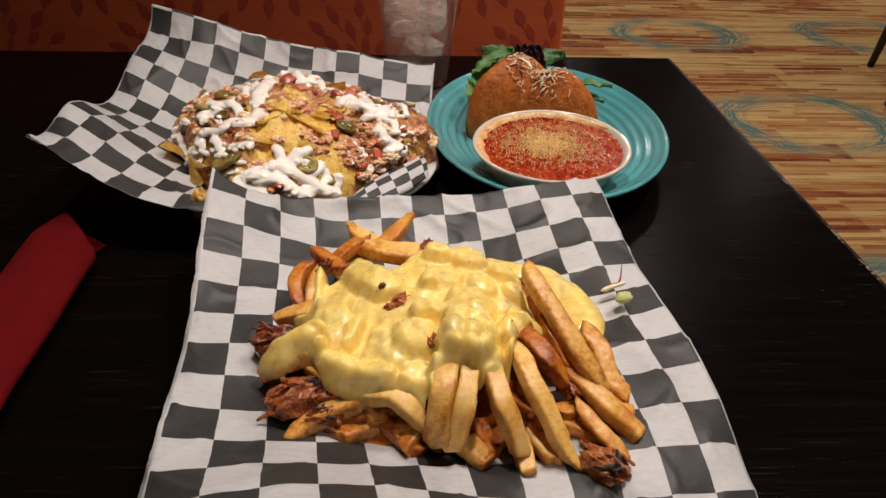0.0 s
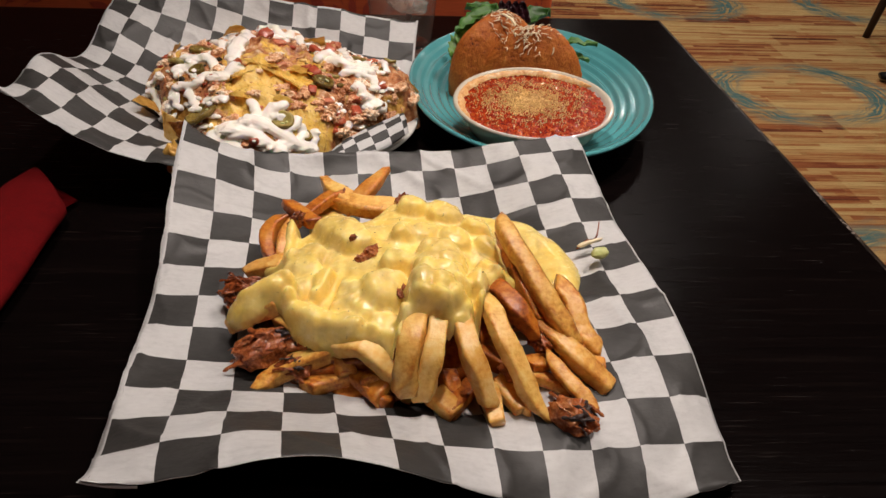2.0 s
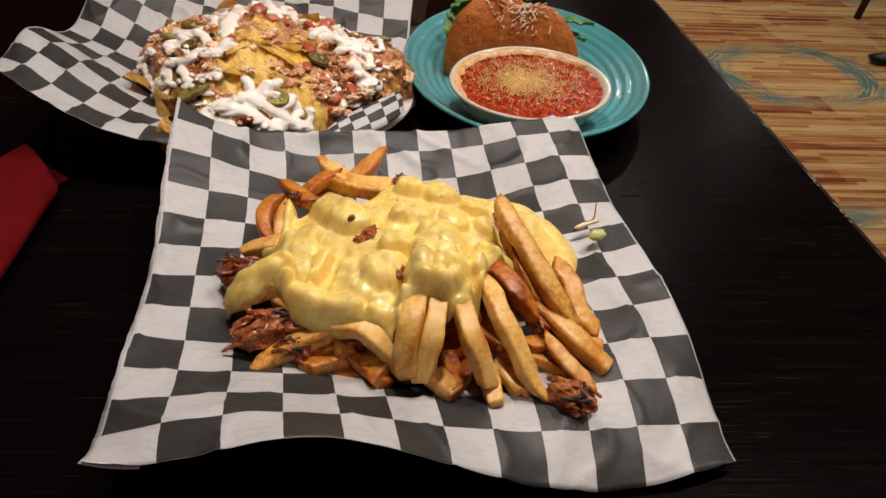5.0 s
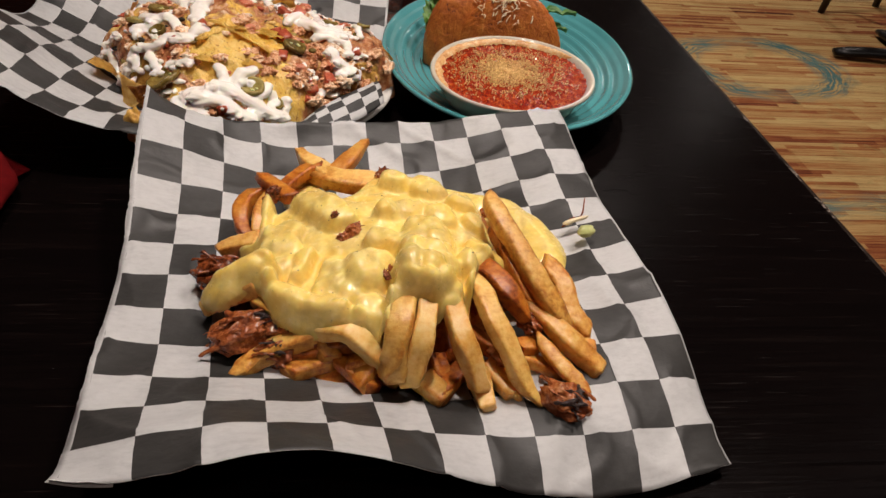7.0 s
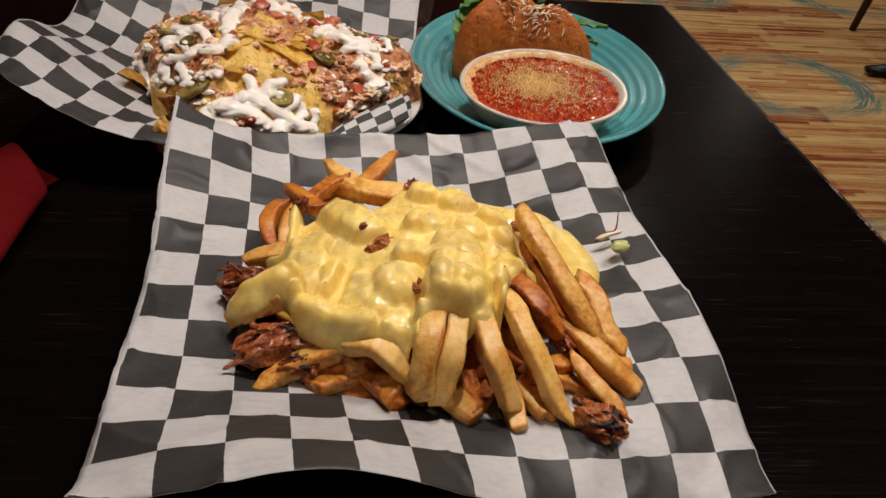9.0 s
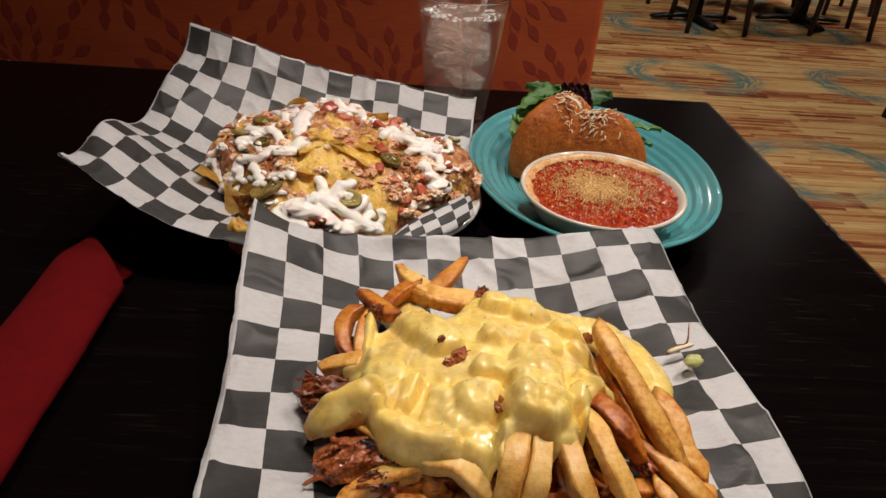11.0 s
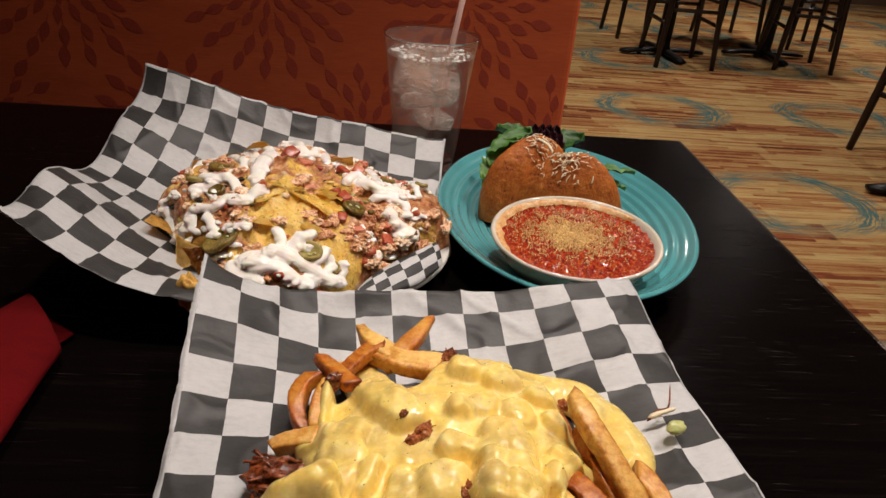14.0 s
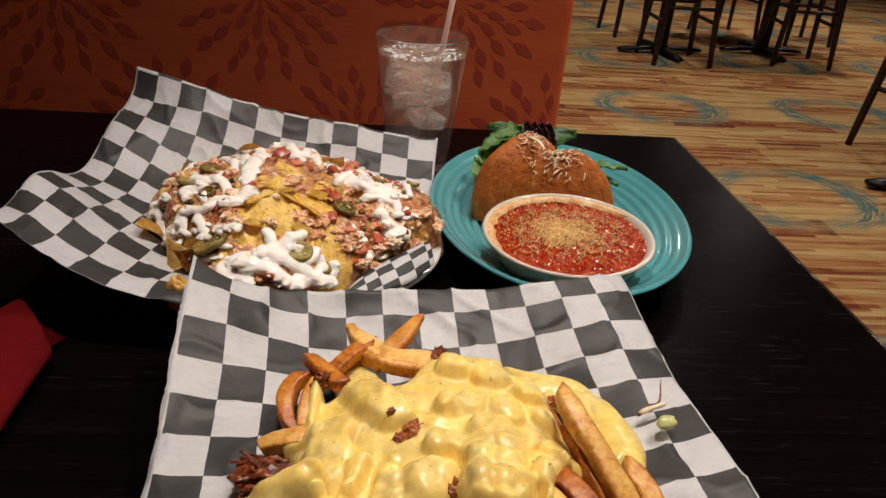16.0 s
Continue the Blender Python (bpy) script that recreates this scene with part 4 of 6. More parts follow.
def cut_potato(points, width, flat, taper, rng):
    """A stick of cut potato: four worn corners, uneven width, slanting ends and a crisp skin."""
    rings = 44
    line = resample(points, rings)
    c = rng.uniform(0.26, 0.42)  # how far the corners are worn off
    ring2d = []
    for sx, sy in ((1, 1), (-1, 1), (-1, -1), (1, -1)):
        corner = [(sx, sy * (1 - c)), (sx * (1 - 0.30 * c), sy * (1 - 0.30 * c)), (sx * (1 - c), sy)]
        ring2d += corner if sx * sy > 0 else corner[::-1]
        ring2d.append({(1, 1): (0, 1.0), (-1, 1): (-1.0, 0), (-1, -1): (0, -1.0), (1, -1): (1.0, 0)}[sx, sy])
    seed = rng.uniform(0, 90)
    twist0, twist1 = rng.uniform(-0.35, 0.35), rng.uniform(-0.35, 0.35)
    cut0, cut1 = rng.uniform(-0.7, 0.7), rng.uniform(-0.7, 0.7)
    hollow = [rng.uniform(0.0, 0.16) for _ in range(4)]  # the cut faces shrink inwards as they fry
    bm = bmesh.new()
    loops = []
    total = sum((b - a).length for a, b in zip(line, line[1:]))
    prev = None
    for i, p in enumerate(line):
        f = i / (rings - 1)
        way = (line[min(i + 1, rings - 1)] - line[max(i - 1, 0)]).normalized()
        side = way.cross(Vector((0, 0, 1)))
        side = side.normalized() if side.length > 1e-4 else Vector((1, 0, 0))
        if prev is not None and side.dot(prev) < 0:
            side = -side
        prev = side
        top = side.cross(way).normalized()
        d0, d1 = f * total / width, (1 - f) * total / width
        grow = lambda d, tip: tip + (1 - tip) * min(1.0, d / 2.2) ** 0.8
        size = (1 + 0.09 * noise.noise(Vector((f * total * 80, seed, 0)))) * grow(d0, taper[0]) * grow(d1, taper[1])
        size *= (0.80, 0.94)[i in (1, rings - 2)] if i in (0, 1, rings - 2, rings - 1) else 1.0
        a = twist0 + (twist1 - twist0) * f
        ca, sa = math.cos(a), math.sin(a)
        slant = (cut0 * max(0, 1 - d0) - cut1 * max(0, 1 - d1)) * width * 0.5
        loop = []
        for n, (u, w) in enumerate(ring2d):
            if n % 4 == 3:
                u, w = u * (1 - hollow[n // 4]), w * (1 - hollow[n // 4])
            x, y = (u * ca - w * sa) * size, (u * sa + w * ca) * flat * size
            co = p + (side * x + top * y) * width * 0.5 + way * slant * u
            q = co + Vector((seed, 0, 0))
            co += (side * x + top * y).normalized() * (0.0009 * noise.noise(q * 75) + 0.0004 * noise.noise(q * 330) + 0.00025 * noise.noise(q * 900))
            loop.append(bm.verts.new(co))
        loops.append(loop)
    n = len(ring2d)
    for a, b in zip(loops, loops[1:]):
        for k in range(n):
            bm.faces.new((a[k], a[(k + 1) % n], b[(k + 1) % n], b[k]))
    bm.faces.new(loops[0])
    bm.faces.new(loops[-1])
    bmesh.ops.recalc_face_normals(bm, faces=bm.faces[:])
    return bm


def fry(points, width, tone=1, flat=0.85, taper=(0.9, 0.9), covered=True):
    """tone: 0 pale, 1 golden, 2 deep brown."""
    fry.count += 1
    if covered:
        COVERED.append(([tuple(p) for p in resample(points, 9)], width, flat))
    return part("fry", cut_potato(points, width, flat, taper, random.Random(fry.count * 7)), (FRY_PALE, FRY, FRY_DARK)[tone], fries)


fry.count = 0
# fries that show at the near side
fry([(0.023, 0.296, 0.802), (0.018, 0.268, 0.811), (0.014, 0.243, 0.808), (0.011, 0.233, 0.796), (0.009, 0.231, 0.781)], 0.0123, 0, 0.80, taper=(1.00, 1.00))
fry([(0.032, 0.294, 0.802), (0.028, 0.266, 0.811), (0.025, 0.243, 0.807), (0.022, 0.233, 0.794), (0.019, 0.229, 0.779)], 0.0102, 0, 0.90, taper=(1.00, 1.00))
fry([(0.036, 0.284, 0.802), (0.038, 0.260, 0.809), (0.042, 0.238, 0.804), (0.048, 0.230, 0.791), (0.052, 0.225, 0.778)], 0.0099, 1, 0.80, taper=(0.90, 0.85))
fry([(0.052, 0.241, 0.777), (0.054, 0.230, 0.775), (0.056, 0.218, 0.773)], 0.0106, 1, 0.80, taper=(1.00, 0.80))
fry([(0.045, 0.292, 0.800), (0.053, 0.270, 0.807), (0.059, 0.250, 0.804), (0.067, 0.237, 0.793), (0.073, 0.229, 0.782), (0.080, 0.221, 0.773)], 0.0104, 0, 0.60, taper=(0.75, 0.30))
fry([(0.060, 0.246, 0.778), (0.066, 0.234, 0.775), (0.072, 0.227, 0.773)], 0.0131, 1, 0.80, taper=(1.00, 0.90))
fry([(0.050, 0.294, 0.800), (0.061, 0.281, 0.806), (0.070, 0.268, 0.802), (0.079, 0.262, 0.793)], 0.0115, 2, 0.80, taper=(0.90, 0.75))
fry([(0.063, 0.324, 0.826), (0.069, 0.307, 0.821), (0.078, 0.291, 0.812), (0.087, 0.276, 0.802), (0.095, 0.267, 0.793), (0.101, 0.263, 0.784)], 0.0112, 0, 0.80, taper=(0.70, 0.80), covered=False)
fry([(0.069, 0.315, 0.808), (0.076, 0.289, 0.802), (0.084, 0.272, 0.792)], 0.0095, 2, 0.90, taper=(0.80, 0.80), covered=False)
fry([(0.096, 0.303, 0.793), (0.104, 0.291, 0.790), (0.108, 0.276, 0.782), (0.117, 0.266, 0.775)], 0.0124, 1, 0.90, taper=(0.90, 0.80))
fry([(0.082, 0.275, 0.791), (0.096, 0.257, 0.787), (0.107, 0.248, 0.780), (0.117, 0.240, 0.774)], 0.0115, 1, 0.80, taper=(0.90, 0.90))
fry([(0.084, 0.253, 0.786), (0.092, 0.241, 0.783), (0.101, 0.231, 0.778), (0.105, 0.223, 0.773)], 0.0087, 1, 0.80, taper=(0.60, 0.90))
fry([(0.073, 0.251, 0.780), (0.088, 0.254, 0.780)], 0.0093, 2, 0.80, taper=(1.00, 1.00))
fry([(-0.032, 0.263, 0.784), (-0.022, 0.254, 0.792), (-0.011, 0.249, 0.796), (0.000, 0.244, 0.789), (0.009, 0.241, 0.780)], 0.0128, 0, 0.80, taper=(0.80, 1.00))
fry([(-0.011, 0.243, 0.777), (0.004, 0.245, 0.779)], 0.0125, 1, 0.90, taper=(0.80, 0.90))
fry([(-0.027, 0.257, 0.784), (-0.019, 0.246, 0.778)], 0.0096, 1, 0.90, taper=(1.00, 0.90))
fry([(-0.064, 0.238, 0.774), (-0.057, 0.247, 0.777), (-0.043, 0.252, 0.782), (-0.027, 0.255, 0.788)], 0.0115, 0, 0.80, taper=(0.75, 1.00))
fry([(0.025, 0.236, 0.776), (0.036, 0.224, 0.773)], 0.0128, 1, 0.80, taper=(1.00, 0.80))
fry([(0.031, 0.247, 0.781), (0.035, 0.237, 0.774)], 0.0101, 2, 0.80, taper=(1.00, 0.80))
fry([(-0.056, 0.274, 0.793), (-0.039, 0.262, 0.793), (-0.020, 0.256, 0.793)], 0.0126, 0, 0.80, taper=(0.90, 0.90))
fry([(-0.084, 0.277, 0.786), (-0.071, 0.275, 0.796), (-0.056, 0.277, 0.803)], 0.0131, 0, 0.80, taper=(0.80, 1.00))
# fries that show at the far side
fry([(-0.047, 0.401, 0.806), (-0.039, 0.389, 0.803), (-0.026, 0.378, 0.799)], 0.0153, 0, 0.80, taper=(0.35, 1.00), covered=False)
fry([(-0.004, 0.407, 0.810), (-0.012, 0.393, 0.807), (-0.024, 0.381, 0.800)], 0.0118, 2, 0.75, taper=(0.35, 1.00), covered=False)
fry([(-0.040, 0.385, 0.800), (-0.020, 0.375, 0.800), (0.002, 0.376, 0.797)], 0.0165, 0, 0.70, taper=(0.80, 1.00), covered=False)
fry([(-0.053, 0.361, 0.802), (-0.042, 0.378, 0.803), (-0.030, 0.387, 0.803)], 0.0100, 2, 0.80, taper=(0.80, 0.90), covered=False)
fry([(-0.068, 0.374, 0.803), (-0.058, 0.362, 0.803), (-0.046, 0.349, 0.803)], 0.0098, 2, 0.80, taper=(0.60, 1.00), covered=False)
fry([(-0.067, 0.365, 0.797), (-0.075, 0.357, 0.795), (-0.076, 0.343, 0.792), (-0.070, 0.329, 0.789)], 0.0107, 2, 0.90, taper=(0.70, 0.70))
fry([(-0.061, 0.356, 0.799), (-0.064, 0.342, 0.799), (-0.065, 0.327, 0.794)], 0.0092, 1, 0.90, taper=(0.80, 0.60))
fry([(-0.085, 0.319, 0.787), (-0.075, 0.319, 0.792), (-0.061, 0.318, 0.796)], 0.0110, 1, 0.80, taper=(0.80, 1.00))
# short broken ends between the long ones
rng = random.Random(5)
for x, y, z, a in ((0.040, 0.236, 0.773, 0.9), (0.064, 0.236, 0.773, -0.7), (-0.008, 0.240, 0.773, 2.4), (0.086, 0.244, 0.775, -0.5), (0.026, 0.246, 0.773, 1.4), (0.098, 0.270, 0.777, -0.9), (-0.030, 0.246, 0.774, 0.4), (-0.070, 0.330, 0.780, 1.3), (0.106, 0.256, 0.775, -0.4), (-0.048, 0.380, 0.792, 0.6)):
    l = rng.uniform(0.010, 0.015)
    fry([(x - l * math.cos(a), y - l * math.sin(a), z), (x + l * math.cos(a), y + l * math.sin(a), z + rng.uniform(-0.002, 0.004))], rng.uniform(0.0075, 0.0105), rng.choice((1, 2, 2)), covered=False)
# fries buried in the heap
rng = random.Random(21)
for k in range(34):
    a, r = rng.uniform(0, 2 * math.pi), 0.062 * math.sqrt(rng.random())
    x, y, t = 0.012 + r * math.cos(a) * 1.1, 0.310 + r * math.sin(a), rng.uniform(0, math.pi)
    l, z = rng.uniform(0.014, 0.026), TABLE + 0.018 + rng.uniform(0.2, 1.0) * 0.040 * (1 - (r / 0.078) ** 2)
    fry([(x - l * math.cos(t), y - l * math.sin(t) * 0.9, z - 0.004), (x, y, z + 0.002), (x + l * math.cos(t), y + l * math.sin(t) * 0.9, z - 0.004)], rng.uniform(0.009, 0.012), 1 + (k % 3 > 0))


# pulled pork: thick torn fibres lying side by side
def join(bm, other):
    mesh = bpy.data.meshes.new("joined")
    other.to_mesh(mesh)
    other.free()
    bm.from_mesh(mesh)
    bpy.data.meshes.remove(mesh)


def fuse(ob, voxel, smooth=0):
    """Grows touching pieces into one skin."""
    skin = ob.modifiers.new("skin", "REMESH")
    skin.mode, skin.voxel_size, skin.use_smooth_shade = "VOXEL", voxel, True
    if smooth:
        soft = ob.modifiers.new("soft", "SMOOTH")
        soft.factor, soft.iterations = 0.5, smooth
    return ob


def pork(centre, along, size, fibres, seed, char=True):
    rng = random.Random(seed)
    centre, way = Vector(centre), Vector(along).normalized()
    side = way.cross(Vector((0, 0, 1))).normalized()
    body = blob(centre, (size * 0.42, size * 0.28, size * 0.26), 3, 0.5, 2.0, seed, math.degrees(math.atan2(way.y, way.x)))
    bark = bmesh.new()
    for k in range(int(fibres * 1.7)):
        a, r = rng.uniform(0, 2 * math.pi), rng.uniform(0.55, 1.0)
        o = centre + side * math.cos(a) * r * size * 0.25 + Vector((0, 0, math.sin(a) * r * size * 0.27 + 0.05 * size))
        l = size * rng.uniform(0.12, 0.46) * (1.2 - 0.4 * r)
        o += way * rng.gauss(0, 0.16) * size
        turned = (Matrix.Rotation(rng.gauss(0, 0.32), 3, "Z") @ way + Vector((0, 0, rng.gauss(0, 0.2)))).normalized()
        bend = side * rng.gauss(0, 0.05) * size
        drop = Vector((0, 0, -size * rng.uniform(0.0, 0.10)))
        p = [o - turned * l * 0.6 + drop, o - turned * l * 0.2 + bend * 0.5, o + turned * l * 0.25 + bend, o + turned * l * 0.7 + drop]
        p = [Vector((q.x, q.y, max(q.z, TABLE + 0.012))) for q in p]
        fringe = k % 5 == 0
        f = tube(p, 0.0011 if fringe else rng.uniform(0.05, 0.12) * size * 0.9 + 0.0005, 8, 14, flat=rng.uniform(0.5, 0.9), taper=(rng.uniform(0.5, 1.0), rng.uniform(0.25, 0.8)), rough=1.1, seed=k + seed)
        black = char == 2 or char and math.sin(a) > 0.1 and (o - centre).dot(way) < size * 0.05 and rng.random() < 0.75
        join(bark if black else body, f)
    chunk = fuse(part("pulled_pork", body, MEAT, fries, "shredded brown pork"), 0.00045 if size > 0.015 else 0.0003, 3 if size > 0.015 else 1)
    if bark.verts:
        fuse(part("charred_bark", bark, CHAR, chunk, "black charred crust"), 0.0005)


pork((-0.079, 0.297, 0.789), (-1.0, 0.25, 0), 0.036, 42, 1, False)
pork((-0.066, 0.288, 0.797), (1.0, 0.25, 0), 0.019, 26, 11, 2)
pork((-0.064, 0.259, 0.784), (-1.0, -0.45, 0), 0.036, 40, 2, False)
pork((-0.046, 0.263, 0.786), (-1.0, 0.10, 0), 0.026, 24, 12, 2)
pork((0.094, 0.222, 0.774), (-1.0, 0.65, 0), 0.030, 34, 3)
pork((0.066, 0.243, 0.782), (0.6, -0.5, 0), 0.020, 18, 4, False)
pork((0.082, 0.262, 0.786), (0.4, -0.6, 0), 0.018, 16, 5, False)
pork((0.007, 0.3795, 0.8015), (0.3, 1.0, 0), 0.015, 18, 6, False)
pork((0.031, 0.3740, 0.7995), (1.0, -0.2, 0), 0.011, 14, 16, False)
pork((-0.058, 0.351, 0.803), (0.7, 0.5, 0), 0.014, 14, 7, False)
pork((-0.045, 0.252, 0.778), (1.0, 0.0, 0), 0.030, 26, 8)
pork((0.000, 0.243, 0.772), (1.0, -0.1, 0), 0.026, 22, 9)


# the sauce: a blanket over the heap with rolled edges
def near_edge(px, py, outline):
    """Distance to a closed outline, positive within."""
    a = np.array(outline)
    b = np.roll(a, -1, 0)
    p = np.stack([px, py], -1)[..., None, :]
    ab = b - a
    t = np.clip(((p - a) * ab).sum(-1) / (ab ** 2).sum(-1), 0, 1)
    d = np.linalg.norm(p - a - t[..., None] * ab, axis=-1).min(-1)
    cross = ((a[:, 1] > p[..., 1]) != (b[:, 1] > p[..., 1])) & (p[..., 0] < (b[:, 0] - a[:, 0]) * (p[..., 1] - a[:, 1]) / (b[:, 1] - a[:, 1] + 1e-12) + a[:, 0])
    return np.where(cross.sum(-1) % 2 == 1, d, -d)


def round_outline(points, each=6):
    p = [Vector((*q, 0)) for q in points]
    n, out = len(p), []
    for i in range(n):
        a, b, c, d = p[i - 1], p[i], p[(i + 1) % n], p[(i + 2) % n]
        for k in range(each):
            t = k / each
            q = 0.5 * (2 * b + (c - a) * t + (2 * a - 5 * b + 4 * c - d) * t * t + (3 * b - a - 3 * c + d) * t ** 3)
            out.append((q.x, q.y))
    return out


def blanket(outline, height, thick, roll, step=0.0009):
    edge = round_outline(outline)
    xs, ys = [q[0] for q in edge], [q[1] for q in edge]
    gx, gy = np.meshgrid(np.arange(min(xs) - step, max(xs) + 2 * step, step), np.arange(min(ys) - step, max(ys) + 2 * step, step))
    d = near_edge(gx, gy, edge)
    bm = bmesh.new()
    top = {}
    for j in range(gx.shape[0]):
        for i in range(gx.shape[1]):
            if d[j, i] > -step * 0.8:
                x, y = float(gx[j, i]), float(gy[j, i])
                s = min(1.0, max(0.0, d[j, i] / roll))
                z = height(x, y)
                t = thick * math.sqrt(max(0.0, 1 - (1 - s) ** 2))
                sink = -0.002 * (1 - s) ** 2
                top[j, i] = bm.verts.new((x, y, z + t + sink))
                if d[j, i] < 0.6 * step:  # draw the rim onto the outline
                    e = 1e-4
                    g = near_edge(np.array([x + e, x - e, x, x]), np.array([y, y, y + e, y - e]), edge)
                    way = Vector((float(g[0] - g[1]), float(g[2] - g[3]), 0))
                    if way.length > 1e-9:
                        top[j, i].co -= way.normalized() * float(d[j, i])
    for (j, i), v in list(top.items()):
        q = [(j, i), (j, i + 1), (j + 1, i + 1), (j + 1, i)]
        if all(k in top for k in q):
            bm.faces.new([top[k] for k in q])
    for _ in range(3):
        bmesh.ops.smooth_vert(bm, verts=bm.verts[:], factor=0.5, use_axis_z=True)
    # a wall under the rim gives it body
    rim = [e for e in bm.edges if len(e.link_faces) == 1]
    made = bmesh.ops.extrude_edge_only(bm, edges=rim)
    for v in (g for g in made["geom"] if isinstance(g, bmesh.types.BMVert)):
        v.co.z -= 0.004
    bmesh.ops.delete(bm, geom=[v for v in bm.verts if not v.link_faces], context="VERTS")
    return bm


# what lies under the sauce: two ends, half width, height
LUMPS = [((-0.036, 0.342), (-0.019, 0.318), 0.0103, 0.009), ((-0.048, 0.312), (-0.049, 0.289), 0.0124, 0.007), ((-0.046, 0.268), (-0.017, 0.254), 0.0075, 0.006), ((0.029, 0.302), (0.026, 0.265), 0.0150, 0.011), ((0.046, 0.280), (0.050, 0.270), 0.0085, 0.008), ((0.058, 0.300), (0.069, 0.288), 0.0070, 0.006), ((0.012, 0.360), (0.014, 0.359), 0.0099, 0.009), ((0.032, 0.355), (0.033, 0.354), 0.0112, 0.008), ((0.051, 0.341), (0.052, 0.341), 0.0082, 0.008), ((0.008, 0.324), (0.009, 0.322), 0.0072, 0.006), ((0.002, 0.299), (0.012, 0.296), 0.0074, 0.007), ((-0.003, 0.277), (-0.001, 0.276), 0.0125, 0.010), ((-0.019, 0.277), (-0.023, 0.270), 0.0075, 0.006), ((0.038, 0.326), (0.040, 0.325), 0.0092, 0.006), ((0.000, 0.255), (0.003, 0.254), 0.0080, 0.004), ((-0.033, 0.292), (-0.038, 0.276), 0.0037, 0.008), ((0.020, 0.328), (0.021, 0.327), 0.0079, 0.005), ((0.058, 0.322), (0.059, 0.320), 0.0066, 0.006), ((-0.073, 0.280), (-0.057, 0.279), 0.0070, 0.004), ((-0.011, 0.265), (-0.010, 0.265), 0.0070, 0.005)]


def heap(x, y):
    """The heap's upper side under the sauce."""
    q = ((x - 0.008) / 0.098) ** 2 + ((y - 0.315) / 0.110) ** 2
    z = TABLE + 0.018 + 0.039 * max(0.0, 1 - q) ** 0.75
    for line, width, flat in COVERED:
        for px, py, pz in line:
            k = ((x - px) ** 2 + (y - py) ** 2) / (width * 0.75) ** 2
            if k < 1:
                z = max(z, pz + 0.5 * width * flat * (1.5 * (1 - k) ** 0.5 - 0.5))
    rise = 0.0
    wx, wy = x + 0.0030 * noise.noise(Vector((x * 90, y * 90, 1.0))), y + 0.0030 * noise.noise(Vector((x * 90, y * 90, 7.0)))
    for (ax, ay), (bx, by), r, h in LUMPS:
        ux, uy = bx - ax, by - ay
        t = min(1.0, max(0.0, ((wx - ax) * ux + (wy - ay) * uy) / (ux * ux + uy * uy)))
        k = ((wx - ax - t * ux) ** 2 + (wy - ay - t * uy) ** 2) / r ** 2
        if k < 1:
            rise += (h * math.sqrt(1 - k * k)) ** 4
    z += rise ** 0.25 - 0.001
    return z + 0.0020 * noise.noise(Vector((x * 62, y * 62, 2.0))) + 0.0013 * noise.noise(Vector((x * 190, y * 190, 5.0)))


SAUCE_EDGE = [(0.005, 0.388), (0.016, 0.388), (0.032, 0.388), (0.046, 0.388), (0.048, 0.369), (0.061, 0.37), (0.066, 0.353), (0.068, 0.327), (0.073, 0.308), (0.079, 0.298), (0.073, 0.288), (0.064, 0.289), (0.058, 0.284), (0.053, 0.275), (0.047, 0.255), (0.035, 0.248), (0.024, 0.251), (0.012, 0.251), (0.009, 0.242), (0.007, 0.239), (0.0, 0.246), (-0.009, 0.248), (-0.022, 0.249), (-0.036, 0.252), (-0.048, 0.259), (-0.056, 0.27), (-0.064, 0.269), (-0.072, 0.267), (-0.081, 0.269), (-0.086, 0.276), (-0.082, 0.284), (-0.07, 0.285), (-0.061, 0.288), (-0.067, 0.303), (-0.072, 0.313), (-0.063, 0.314), (-0.063, 0.331), (-0.062, 0.353), (-0.053, 0.346), (-0.05, 0.357), (-0.057, 0.386), (-0.048, 0.388), (-0.039, 0.388), (-0.029, 0.367), (-0.018, 0.35), (-0.01, 0.357), (-0.003, 0.374)]
part("cheese_sauce", blanket(SAUCE_EDGE, heap, 0.0058, 0.006), CHEESE, fries, "glossy yellow melted cheese sauce")
POOL_EDGE = [(0.048, 0.401), (0.063, 0.399), (0.08, 0.394), (0.095, 0.387), (0.107, 0.373), (0.114, 0.358), (0.119, 0.343), (0.119, 0.33), (0.113, 0.315), (0.104, 0.315), (0.096, 0.315), (0.092, 0.332), (0.08, 0.365), (0.065, 0.372)]
part("cheese_pool", blanket(POOL_EDGE, lambda x, y: TABLE + 0.026 + 0.002 * noise.noise(Vector((x * 60, y * 60, 9))), 0.0075, 0.016), CHEESE, fries, "smooth pool of melted cheese sauce")
part("heap_core", blob((0.008, 0.312, TABLE + 0.014), (0.078, 0.075, 0.036), 4, 0.25, 3.0, 2), FRY_DARK, fries, "browned fries and pork inside the heap")
# dark bits that stick out of the sauce
for k, (x, y, size, turn) in enumerate(((-0.010, 0.309, 0.014, 0.9), (-0.015, 0.304, 0.009, 0.7), (0.007, 0.270, 0.007, 2.0), (0.009, 0.275, 0.006, 1.2), (0.068, 0.346, 0.009, 1.8), (-0.057, 0.351, 0.010, 0.6), (-0.020, 0.313, 0.006, 1.0))):
    pork((x, y, heap(x, y) + 0.0058), (math.cos(turn), math.sin(turn), 0), size, 16, 40 + k, False)
rng = random.Random(8)
specks = bmesh.new()
for k in range(60):
    x, y = rng.uniform(-0.055, 0.065), rng.uniform(0.262, 0.378)
    bmesh.ops.create_icosphere(specks, subdivisions=1, radius=rng.uniform(0.0002, 0.0005), matrix=Matrix.Translation((x, y, heap(x, y) + 0.0056)))
